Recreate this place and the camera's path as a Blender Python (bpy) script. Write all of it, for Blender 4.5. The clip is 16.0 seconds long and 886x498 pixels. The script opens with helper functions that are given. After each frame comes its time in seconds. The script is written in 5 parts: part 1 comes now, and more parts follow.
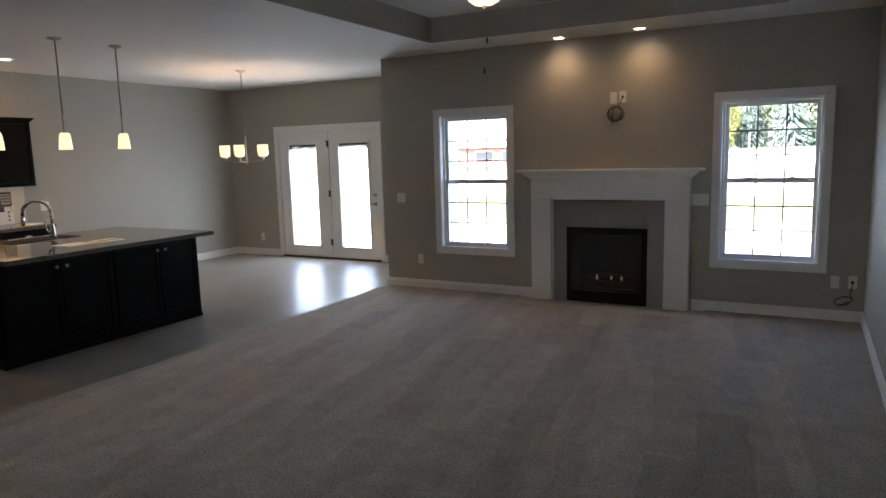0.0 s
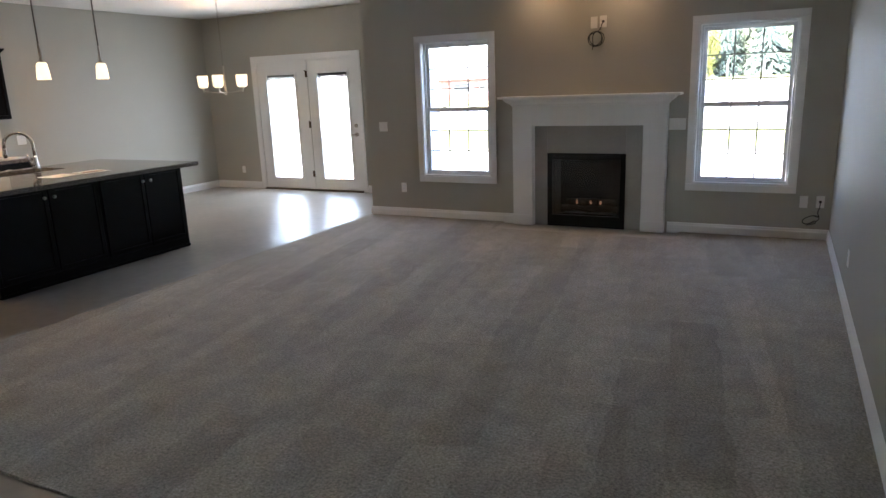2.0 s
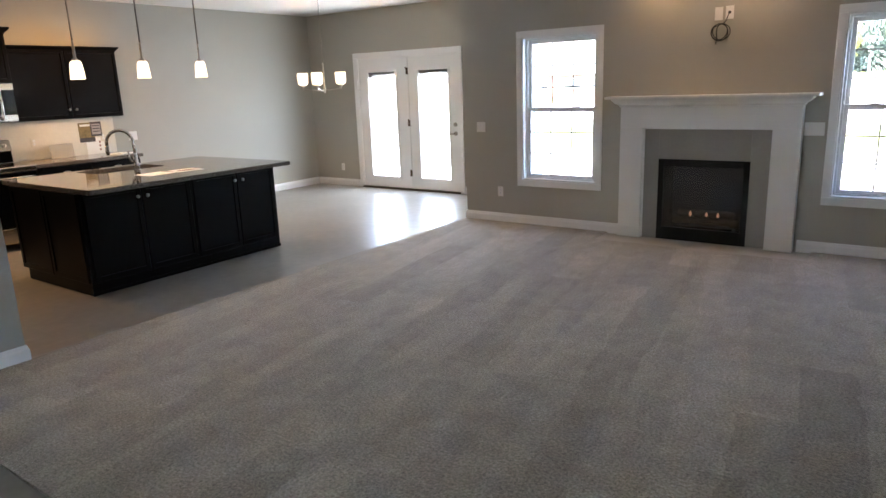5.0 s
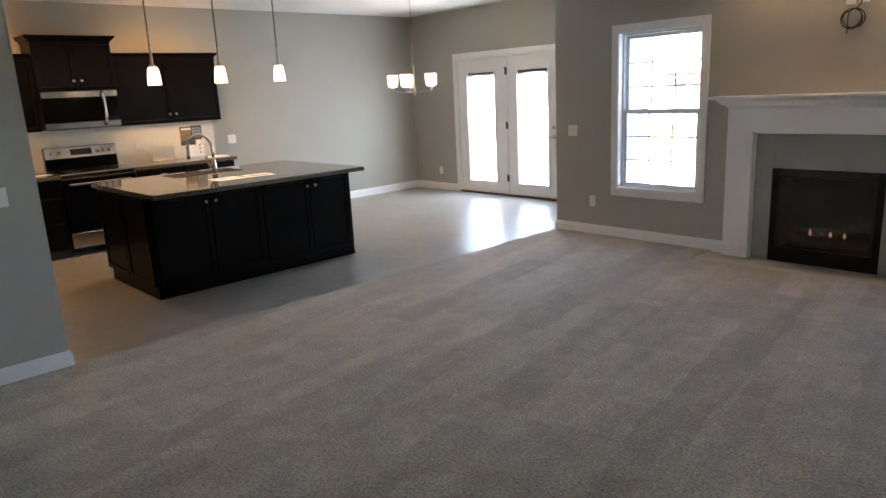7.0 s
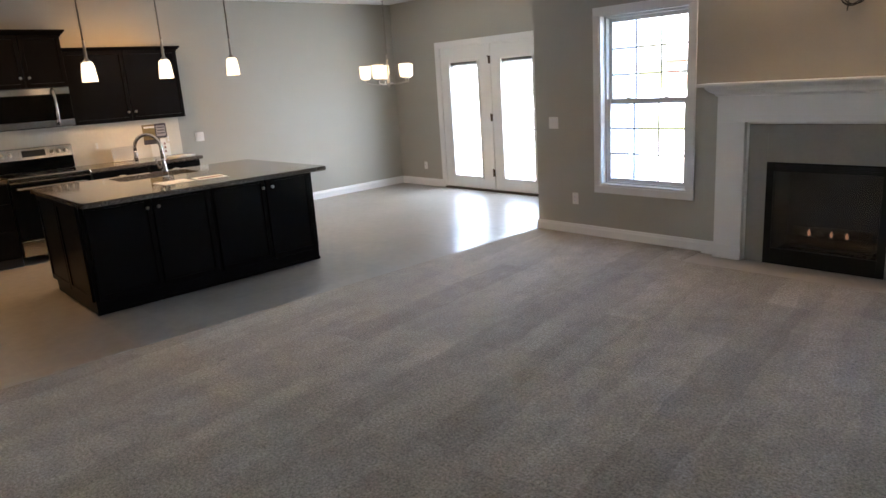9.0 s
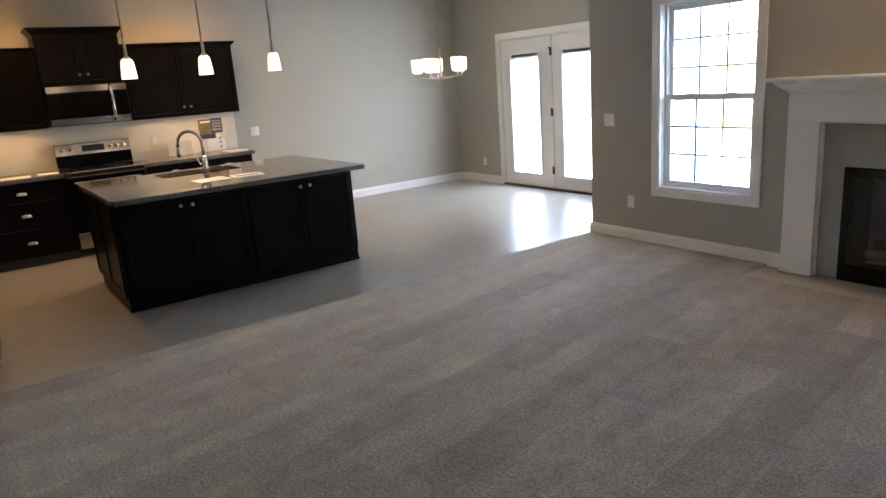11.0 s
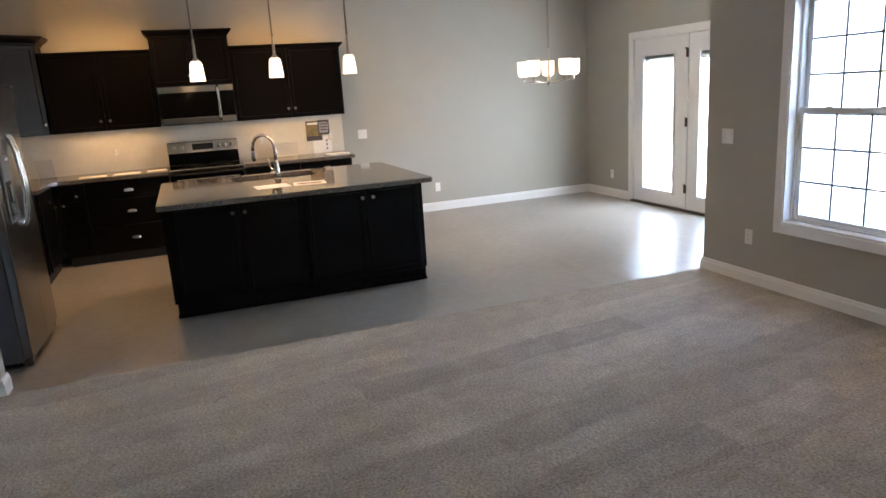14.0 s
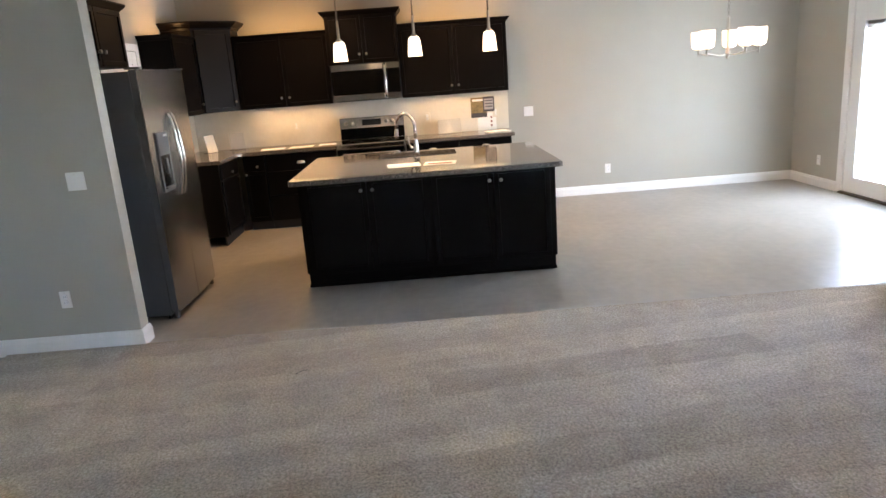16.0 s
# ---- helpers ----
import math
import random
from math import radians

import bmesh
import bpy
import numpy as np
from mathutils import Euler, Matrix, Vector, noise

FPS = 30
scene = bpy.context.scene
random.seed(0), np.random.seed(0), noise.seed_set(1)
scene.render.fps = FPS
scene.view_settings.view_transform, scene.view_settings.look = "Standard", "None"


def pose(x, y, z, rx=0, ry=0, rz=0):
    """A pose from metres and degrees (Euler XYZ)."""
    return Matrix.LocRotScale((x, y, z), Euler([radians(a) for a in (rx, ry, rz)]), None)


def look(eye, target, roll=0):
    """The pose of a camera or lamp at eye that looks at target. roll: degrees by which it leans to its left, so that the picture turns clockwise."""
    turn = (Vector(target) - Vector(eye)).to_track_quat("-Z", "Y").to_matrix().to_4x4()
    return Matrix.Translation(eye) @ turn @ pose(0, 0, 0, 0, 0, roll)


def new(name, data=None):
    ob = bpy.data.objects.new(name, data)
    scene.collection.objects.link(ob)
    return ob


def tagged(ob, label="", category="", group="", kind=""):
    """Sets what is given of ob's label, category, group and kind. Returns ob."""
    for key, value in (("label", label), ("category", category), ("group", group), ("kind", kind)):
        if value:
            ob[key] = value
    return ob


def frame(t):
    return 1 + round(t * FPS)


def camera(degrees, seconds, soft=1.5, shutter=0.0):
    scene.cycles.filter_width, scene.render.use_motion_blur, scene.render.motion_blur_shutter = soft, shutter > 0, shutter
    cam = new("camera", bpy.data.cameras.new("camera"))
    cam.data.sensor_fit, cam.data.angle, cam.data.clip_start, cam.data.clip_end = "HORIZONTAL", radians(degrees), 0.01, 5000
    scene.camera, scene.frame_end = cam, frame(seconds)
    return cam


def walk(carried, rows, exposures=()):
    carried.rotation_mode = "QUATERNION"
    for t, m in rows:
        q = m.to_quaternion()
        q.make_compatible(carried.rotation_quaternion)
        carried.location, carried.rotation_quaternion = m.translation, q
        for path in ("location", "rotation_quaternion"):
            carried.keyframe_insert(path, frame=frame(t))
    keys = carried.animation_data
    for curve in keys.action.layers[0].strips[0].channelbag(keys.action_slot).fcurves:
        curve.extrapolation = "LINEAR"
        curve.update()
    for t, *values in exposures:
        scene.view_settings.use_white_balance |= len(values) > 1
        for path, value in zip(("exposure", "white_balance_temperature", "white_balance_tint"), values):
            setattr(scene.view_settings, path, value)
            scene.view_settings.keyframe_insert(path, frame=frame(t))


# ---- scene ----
cam = camera(66.7, 16.0)
PATH = [
    (0, (-0.079, 0.148, 1.655), (-1.023, 1.888, 1.37), -1.6),
    (0.5, (-0.094, 0.12, 1.634), (-0.96, 1.896, 1.324), -1.5),
    (1, (-0.102, 0.096, 1.623), (-0.946, 1.875, 1.268), -1.7),
    (1.5, (-0.119, 0.063, 1.607), (-0.94, 1.826, 1.138), -1.9),
    (2, (-0.052, -0.034, 1.601), (-0.928, 1.699, 1.125), -2.2),
    (2.5, (-0.057, -0.103, 1.627), (-1.088, 1.537, 1.128), -2.6),
    (3, (-0.164, -0.173, 1.627), (-1.252, 1.425, 1.114), -2.5),
    (5.5, (-0.173, 0.636, 1.631), (-1.356, 2.182, 1.173), -2.0),
    (6, (-0.102, 0.823, 1.627), (-1.45, 2.233, 1.182), -3.1),
    (6.5, (-0.034, 0.956, 1.631), (-1.471, 2.274, 1.185), -3.2),
    (7, (-0.071, 1.121, 1.62), (-1.498, 2.444, 1.158), -2.9),
    (7.5, (-0.15, 1.257, 1.603), (-1.495, 2.661, 1.132), -1.7),
    (8, (-0.167, 1.433, 1.602), (-1.539, 2.808, 1.126), -2.8),
    (10.5, (-0.214, 2.096, 1.62), (-1.765, 3.257, 1.122), -4.0),
    (11, (-0.196, 2.216, 1.621), (-1.784, 3.326, 1.124), -4.2),
    (11.5, (-0.272, 2.359, 1.611), (-1.87, 3.454, 1.115), -2.3),
    (12, (-0.327, 2.526, 1.62), (-1.948, 3.596, 1.144), -1.6),
    (12.5, (-0.267, 2.747, 1.605), (-1.995, 3.645, 1.151), -2.3),
    (13, (-0.229, 2.948, 1.604), (-2.012, 3.734, 1.152), -2.3),
    (13.5, (-0.295, 3.125, 1.602), (-2.101, 3.845, 1.134), -3.1),
    (14, (-0.35, 3.311, 1.606), (-2.177, 3.977, 1.142), -3.6),
    (14.5, (-0.32, 3.538, 1.612), (-2.204, 4.039, 1.167), -4.6),
    (15, (-0.306, 3.742, 1.617), (-2.221, 4.092, 1.159), -4.5),
    (15.5, (-0.388, 3.911, 1.613), (-2.31, 4.151, 1.114), -3.9),
    (16, (-0.404, 4.086, 1.611), (-2.34, 4.119, 1.111), -4.3),
]
EXPOSURES = [(t, e, 6060, 11) for t, e in ((0, 4.33), (0.5, 4.41), (1.5, 4.72), (2.5, 5.15), (3.0, 5.47), (5.5, 5.37), (7.0, 5.27), (11.0, 5.27), (12.5, 5.2), (14.5, 5.5), (16.0, 5.88))]
walk(cam, [(t, look(eye, target, roll)) for t, eye, target, roll in PATH], EXPOSURES)


# ---- world, sun, large lights ----
world = bpy.data.worlds.new("world")
scene.world = world
world.use_nodes = True
wn = world.node_tree.nodes
sky = wn.new("ShaderNodeTexSky")
sky.sky_type, sky.sun_disc = "NISHITA", False
sky.sun_elevation, sky.sun_rotation = radians(48), radians(205)
sky.air_density, sky.dust_density = 1.0, 2.5
wn["Background"].inputs["Strength"].default_value = 0.15
world.node_tree.links.new(sky.outputs[0], wn["Background"].inputs["Color"])

sun_data = bpy.data.lights.new("sun", "SUN")
sun_data.energy, sun_data.angle, sun_data.color = 3.0, radians(0.6), (1.0, 0.95, 0.88)
sun = new("sun", sun_data)
az = radians(205)
sun.matrix_world = look((0, 0, 0), (-math.sin(az) * math.cos(radians(48)), -math.cos(az) * math.cos(radians(48)), -math.sin(radians(48))))

WARM = (1.0, 0.71, 0.42)
AMBER = (1.0, 0.51, 0.17)


def lamp(name, kind, place, energy, size=0.03, color=WARM, target=None, spot=90, size_y=None, blend=0.6):
    data = bpy.data.lights.new(name, kind)
    data.energy, data.color = energy, color
    if kind == "AREA":
        data.shape, data.size, data.size_y = "RECTANGLE", size, size_y or size
    else:
        data.shadow_soft_size = size
    if kind == "SPOT":
        data.spot_size, data.spot_blend = radians(spot), blend
    ob = new(name, data)
    ob.matrix_world = look(place, target) if target else pose(*place)
    return ob


for gx in (-7.27, -6.28):
    sky_lamp = lamp("door_sky_light", "AREA", (gx, 8.83, 1.03), 1.15, 0.56, (0.88, 0.94, 1.0), target=(gx, 0, 1.03), size_y=1.68)
CEIL = 2.785
LAMP = 0.059
for cx, cy in ((-2.38, 7.0), (-1.56, 6.965)):
    lamp("recessed_bulb", "SPOT", (cx, cy, CEIL - 0.03), 9 * LAMP, 0.07, (1.0, 0.60, 0.28), target=(cx, cy + 0.05, 0), spot=150, blend=1.0)
for cx, cy in ((-7.78, 4.53), (-7.78, 2.9)):
    lamp("recessed_bulb", "SPOT", (cx, cy, CEIL - 0.03), 36 * LAMP, 0.04, AMBER, target=(cx, cy, 0), spot=168, blend=1.0)
PEND = [(-6.18, 3.463), (-6.18, 4.077), (-6.18, 4.694)]
for cx, cy in PEND:
    lamp("pendant_bulb", "POINT", (cx, cy, 1.80), 4 * LAMP, 0.03)
CH = (-6.71, 6.92)
for k in range(5):
    a = radians(8.4 + 72 * k)
    lamp("chandelier_bulb", "POINT", (CH[0] + 0.27 * math.cos(a), CH[1] + 0.27 * math.sin(a), 1.765), 3.8 * LAMP, 0.025)
for cy0, cy1 in ((2.1, 3.0), (3.95, 5.05)):
    lamp("under_cabinet_lamp", "AREA", (-8.62, (cy0 + cy1) / 2, 1.352), 1.15 * LAMP, 0.04, (1.0, 0.58, 0.25), size_y=cy1 - cy0)
lamp("under_cabinet_lamp", "AREA", (-7.4, 1.5, 1.352), 0.7 * LAMP, 0.9, (1.0, 0.60, 0.30), size_y=0.04)
# Added amber fills aimed up from the cabinet tops, without any fixtures.
for oy, ol in ((2.55, 0.95), (4.5, 1.1)):
    up = lamp("amber_wall_fill", "AREA", (-8.60, oy, 2.20), 0.95 * LAMP, 0.12, AMBER, size_y=ol)
    up.matrix_world = pose(-8.60, oy, 2.20, 0, 170, 0)
up = lamp("amber_wall_fill", "AREA", (-7.85, 1.5, 2.20), 1.0 * LAMP, 0.6, AMBER, size_y=0.05)
up.matrix_world = pose(-7.85, 1.5, 2.20, 180, 0, 0)


# ---- materials ----
def mat(name, color, rough=0.5, metal=0.0, var=0.06, scale=3.0, fine=60.0, bump=0.0, bump_scale=200.0, spec=0.5, coat=0.0):
    m = bpy.data.materials.new(name)
    m.use_nodes = True
    nt = m.node_tree
    n, l = nt.nodes, nt.links
    b = n["Principled BSDF"]
    b.inputs["Roughness"].default_value, b.inputs["Metallic"].default_value = rough, metal
    b.inputs["Specular IOR Level"].default_value = spec
    b.inputs["Coat Weight"].default_value = coat
    tc = n.new("ShaderNodeTexCoord")
    n1, n2 = n.new("ShaderNodeTexNoise"), n.new("ShaderNodeTexNoise")
    n1.inputs["Scale"].default_value, n2.inputs["Scale"].default_value = scale, fine
    n1.inputs["Detail"].default_value = n2.inputs["Detail"].default_value = 4
    for k in (n1, n2):
        l.new(tc.outputs["Object"], k.inputs["Vector"])
    add = n.new("ShaderNodeMath")
    add.operation = "ADD"
    l.new(n1.outputs["Fac"], add.inputs[0])
    l.new(n2.outputs["Fac"], add.inputs[1])
    rng = n.new("ShaderNodeMapRange")
    rng.inputs["From Min"].default_value, rng.inputs["From Max"].default_value = 0.6, 1.4
    rng.inputs["To Min"].default_value, rng.inputs["To Max"].default_value = 1 - var, 1 + var
    l.new(add.outputs[0], rng.inputs["Value"])
    mul = n.new("ShaderNodeVectorMath")
    mul.operation = "SCALE"
    mul.inputs[0].default_value = color
    l.new(rng.outputs[0], mul.inputs["Scale"])
    l.new(mul.outputs[0], b.inputs["Base Color"])
    if bump:
        n3, bp = n.new("ShaderNodeTexNoise"), n.new("ShaderNodeBump")
        n3.inputs["Scale"].default_value, n3.inputs["Detail"].default_value = bump_scale, 3
        l.new(tc.outputs["Object"], n3.inputs["Vector"])
        bp.inputs["Distance"].default_value, bp.inputs["Strength"].default_value = bump, 1.0
        l.new(n3.outputs["Fac"], bp.inputs["Height"])
        l.new(bp.outputs[0], b.inputs["Normal"])
    return m


def glow(name, color, strength):
    m = mat(name, color, 0.4)
    b = m.node_tree.nodes["Principled BSDF"]
    b.inputs["Emission Color"].default_value, b.inputs["Emission Strength"].default_value = (*color, 1), strength
    return m


M_WALL = mat("greige_wall_paint", (0.40, 0.385, 0.335), 0.6, var=0.02, scale=0.8, bump=0.0006, bump_scale=350)
M_CEIL = mat("white_ceiling_paint", (0.78, 0.77, 0.74), 0.85, var=0.02, scale=0.7, bump=0.0008, bump_scale=260)
M_TRIM = mat("white_trim_paint", (0.80, 0.80, 0.79), 0.35, var=0.02, scale=2, bump=0.0002, bump_scale=120)
M_SASH = mat("white_vinyl_sash", (0.80, 0.81, 0.81), 0.3, var=0.02)
# Darker than the sash: the bars' backlit shade is put into this grey.
M_GRILLE = mat("backlit_grey_grille", (0.22, 0.222, 0.225), 0.4, var=0.02)
M_WOOD = mat("espresso_stained_wood", (0.0028, 0.0022, 0.0021), 0.38, var=0.25, scale=2.2, fine=90, bump=0.0003, bump_scale=90, spec=0.11)
M_KICK = mat("dark_toe_kick", (0.010, 0.008, 0.008), 0.6, var=0.15)
M_NICKEL = mat("brushed_nickel", (0.48, 0.45, 0.40), 0.28, 1.0, var=0.05)
M_CHROME = mat("polished_chrome", (0.58, 0.57, 0.56), 0.08, 1.0, var=0.02)
M_ROD = mat("dark_nickel", (0.24, 0.22, 0.20), 0.35, 1.0, var=0.05)
M_BRONZE = mat("aged_bronze", (0.10, 0.07, 0.045), 0.4, 1.0, var=0.1)
M_STEEL = mat("brushed_stainless_steel", (0.46, 0.44, 0.42), 0.17, 1.0, var=0.05, scale=2, fine=40)
M_FRIDGE = mat("brushed_fridge_steel", (0.46, 0.455, 0.45), 0.27, 1.0, var=0.05, scale=2, fine=40)
M_FSIDE = mat("grey_fridge_side", (0.12, 0.12, 0.125), 0.45, 0.2, var=0.05, bump=0.0004, bump_scale=500)
M_BLACK = mat("black_glass", (0.003, 0.003, 0.003), 0.08, var=0.05, spec=0.12)
M_BLACKM = mat("black_metal", (0.006, 0.006, 0.0065), 0.45, var=0.1, spec=0.2)
M_PLASTIC = mat("white_plastic", (0.80, 0.79, 0.76), 0.35, var=0.01)
M_SLOT = mat("dark_slot", (0.05, 0.05, 0.05), 0.5)
M_PAPER = mat("white_paper", (0.82, 0.81, 0.78), 0.6, var=0.02)
M_CABLE = mat("black_cable", (0.012, 0.012, 0.012), 0.45)
M_SPLASH = mat("white_stone_backsplash", (0.66, 0.62, 0.53), 0.28, var=0.05, scale=5, fine=30)
M_SURR = mat("grey_hearth_tile", (0.27, 0.26, 0.235), 0.4, var=0.05, scale=5, fine=40, bump=0.0004)
M_HEARTH = mat("beige_hearth_tile", (0.42, 0.38, 0.32), 0.45, var=0.06, scale=5, fine=40)
M_LOG = mat("charred_log", (0.05, 0.035, 0.025), 0.9, var=0.5, scale=12, bump=0.006, bump_scale=30)
M_EMBER = mat("dark_firebrick", (0.018, 0.015, 0.017), 0.9, var=0.3, scale=8)
M_FLAME = glow("flame", (1.0, 0.50, 0.26), 0.006)
M_SHADE = glow("lit_frosted_glass", (1.0, 0.70, 0.40), 0.07)
M_BOWL = glow("lit_alabaster_bowl", (1.0, 0.86, 0.50), 0.06)
M_CAN = glow("lit_recessed_lens", (1.0, 0.80, 0.62), 0.8)
M_SIDING = mat("white_clapboard_siding", (0.72, 0.76, 0.76), 0.6, var=0.03, scale=4)
M_BRICK = mat("red_brick", (0.22, 0.11, 0.095), 0.85, var=0.2, scale=3, fine=12)
M_ROOF = mat("light_grey_shingles", (0.33, 0.33, 0.34), 0.9, var=0.1, scale=1.5, fine=8)
M_BARK = mat("tree_bark", (0.12, 0.09, 0.065), 0.9, var=0.3, scale=3)
M_PINE = mat("spruce_needles", (0.09, 0.12, 0.10), 0.8, var=0.15, scale=1.2, fine=7)
M_PINE2 = mat("pine_needles", (0.10, 0.12, 0.075), 0.8, var=0.15, scale=1.2, fine=7)
M_WILLOW = mat("yellow_willow_leaves", (0.14, 0.135, 0.03), 0.8, var=0.3, scale=1.5, fine=7)
M_DARKWIN = mat("dark_window_glass", (0.03, 0.035, 0.04), 0.1)
M_BLIND = mat("grey_blind_slats", (0.14, 0.137, 0.145), 0.5, var=0.05)
M_DISPLAY = mat("black_display", (0.012, 0.010, 0.009), 0.1)


def glass_mat():
    m = bpy.data.materials.new("window_glass")
    m.use_nodes = True
    b = m.node_tree.nodes["Principled BSDF"]
    b.inputs["Transmission Weight"].default_value = 1.0
    b.inputs["Roughness"].default_value = 0.0
    b.inputs["IOR"].default_value = 1.45
    return m


M_GLASS = glass_mat()
M_ACRYLIC = glass_mat()
M_ACRYLIC.name = "clear_acrylic"


def granite():
    m = mat("speckled_granite", (0.14, 0.12, 0.105), 0.07, var=0.15, scale=6, fine=160)
    n, l = m.node_tree.nodes, m.node_tree.links
    b = n["Principled BSDF"]
    v, tc, ramp = n.new("ShaderNodeTexVoronoi"), n.new("ShaderNodeTexCoord"), n.new("ShaderNodeValToRGB")
    v.inputs["Scale"].default_value = 190
    l.new(tc.outputs["Object"], v.inputs["Vector"])
    ramp.color_ramp.elements[0].color, ramp.color_ramp.elements[1].color = (0.05, 0.045, 0.04, 1), (0.30, 0.26, 0.22, 1)
    mid = ramp.color_ramp.elements.new(0.6)
    mid.color = (0.12, 0.105, 0.09, 1)
    l.new(v.outputs["Color"], ramp.inputs["Fac"])
    l.new(ramp.outputs["Color"], b.inputs["Base Color"])
    return m


M_GRANITE = granite()


def carpet_mat():
    m = mat("cut_pile_carpet", (0.325, 0.296, 0.250), 0.95, var=0.05, scale=1.0, fine=140, spec=0.1)
    n, l = m.node_tree.nodes, m.node_tree.links
    b = n["Principled BSDF"]
    tc = n.new("ShaderNodeTexCoord")
    warp = n.new("ShaderNodeTexNoise")
    warp.inputs["Scale"].default_value = 0.9
    l.new(tc.outputs["Object"], warp.inputs["Vector"])
    wv = n.new("ShaderNodeVectorMath")
    wv.operation = "MULTIPLY_ADD"
    wv.inputs[1].default_value = (0.35, 0.35, 0)
    l.new(warp.outputs["Color"], wv.inputs[0])
    l.new(tc.outputs["Object"], wv.inputs[2])
    map1 = n.new("ShaderNodeMapping")
    map1.inputs["Rotation"].default_value = (0, 0, radians(8))
    map1.inputs["Scale"].default_value = (4.6, 1.0, 1)
    l.new(wv.outputs[0], map1.inputs["Vector"])
    st = n.new("ShaderNodeTexNoise")
    st.inputs["Scale"].default_value, st.inputs["Detail"].default_value, st.inputs["Roughness"].default_value = 1.0, 7, 0.68
    l.new(map1.outputs[0], st.inputs["Vector"])
    r1 = n.new("ShaderNodeMapRange")
    r1.inputs["From Min"].default_value, r1.inputs["From Max"].default_value = 0.36, 0.64
    r1.inputs["To Min"].default_value, r1.inputs["To Max"].default_value = 0.91, 1.09
    l.new(st.outputs["Fac"], r1.inputs["Value"])
    # vacuum passes: blocks of laid nap
    map2, br = n.new("ShaderNodeMapping"), n.new("ShaderNodeTexBrick")
    map2.inputs["Rotation"].default_value = (0, 0, radians(83))
    wv2 = n.new("ShaderNodeVectorMath")
    wv2.operation = "MULTIPLY_ADD"
    wv2.inputs[1].default_value = (0.13, 0.13, 0)
    wn2 = n.new("ShaderNodeTexNoise")
    wn2.inputs["Scale"].default_value, wn2.inputs["Detail"].default_value, wn2.inputs["Roughness"].default_value = 3.0, 6, 0.6
    l.new(tc.outputs["Object"], wn2.inputs["Vector"])
    l.new(wn2.outputs["Color"], wv2.inputs[0])
    l.new(tc.outputs["Object"], wv2.inputs[2])
    l.new(wv2.outputs[0], map2.inputs["Vector"])
    l.new(map2.outputs[0], br.inputs["Vector"])
    br.inputs["Color1"].default_value, br.inputs["Color2"].default_value = (0.83, 0.83, 0.83, 1), (1.14, 1.14, 1.14, 1)
    br.inputs["Mortar Size"].default_value, br.inputs["Scale"].default_value = 0.0, 1.0
    br.inputs["Brick Width"].default_value, br.inputs["Row Height"].default_value = 1.9, 0.27
    br.offset = 0.37
    # narrower crossing strokes over them
    br2, rot2, both = n.new("ShaderNodeTexBrick"), n.new("ShaderNodeMapping"), n.new("ShaderNodeVectorMath")
    rot2.inputs["Rotation"].default_value, rot2.inputs["Location"].default_value = (0, 0, radians(79)), (0.4, 0.13, 0)
    l.new(wv2.outputs[0], rot2.inputs["Vector"])
    l.new(rot2.outputs[0], br2.inputs["Vector"])
    br2.inputs["Color1"].default_value, br2.inputs["Color2"].default_value = (0.90, 0.90, 0.90, 1), (1.09, 1.09, 1.09, 1)
    br2.inputs["Mortar Size"].default_value, br2.inputs["Scale"].default_value = 0.0, 1.0
    br2.inputs["Brick Width"].default_value, br2.inputs["Row Height"].default_value = 1.15, 0.165
    br2.offset = 0.43
    both.operation = "MULTIPLY"
    l.new(br.outputs["Color"], both.inputs[0])
    l.new(br2.outputs["Color"], both.inputs[1])
    gr = n.new("ShaderNodeTexNoise")
    gr.inputs["Scale"].default_value, gr.inputs["Detail"].default_value, gr.inputs["Roughness"].default_value = 70, 5, 0.8
    l.new(tc.outputs["Object"], gr.inputs["Vector"])
    r3 = n.new("ShaderNodeMapRange")
    r3.inputs["From Min"].default_value, r3.inputs["From Max"].default_value = 0.3, 0.7
    r3.inputs["To Min"].default_value, r3.inputs["To Max"].default_value = 0.28, 1.68
    l.new(gr.outputs["Fac"], r3.inputs["Value"])
    # tufts
    tu = n.new("ShaderNodeTexVoronoi")
    tu.inputs["Scale"].default_value = 110
    l.new(tc.outputs["Object"], tu.inputs["Vector"])
    r2 = n.new("ShaderNodeMapRange")
    r2.inputs["From Min"].default_value, r2.inputs["From Max"].default_value = 0.0, 0.75
    r2.inputs["To Min"].default_value, r2.inputs["To Max"].default_value = 1.07, 0.92
    l.new(tu.outputs["Distance"], r2.inputs["Value"])
    old = b.inputs["Base Color"].links[0].from_socket
    s1, s2 = n.new("ShaderNodeVectorMath"), n.new("ShaderNodeVectorMath")
    s1.operation = s2.operation = "SCALE"
    l.new(old, s1.inputs[0])
    l.new(r1.outputs[0], s1.inputs["Scale"])
    l.new(s1.outputs[0], s2.inputs[0])
    l.new(r2.outputs[0], s2.inputs["Scale"])
    s3, s4 = n.new("ShaderNodeVectorMath"), n.new("ShaderNodeVectorMath")
    s3.operation, s4.operation = "SCALE", "MULTIPLY"
    l.new(s2.outputs[0], s3.inputs[0])
    l.new(r3.outputs[0], s3.inputs["Scale"])
    l.new(s3.outputs[0], s4.inputs[0])
    l.new(both.outputs[0], s4.inputs[1])
    l.new(s4.outputs[0], b.inputs["Base Color"])
    # footprints and scuffs in the nap
    sf, r4, s5 = n.new("ShaderNodeTexNoise"), n.new("ShaderNodeMapRange"), n.new("ShaderNodeVectorMath")
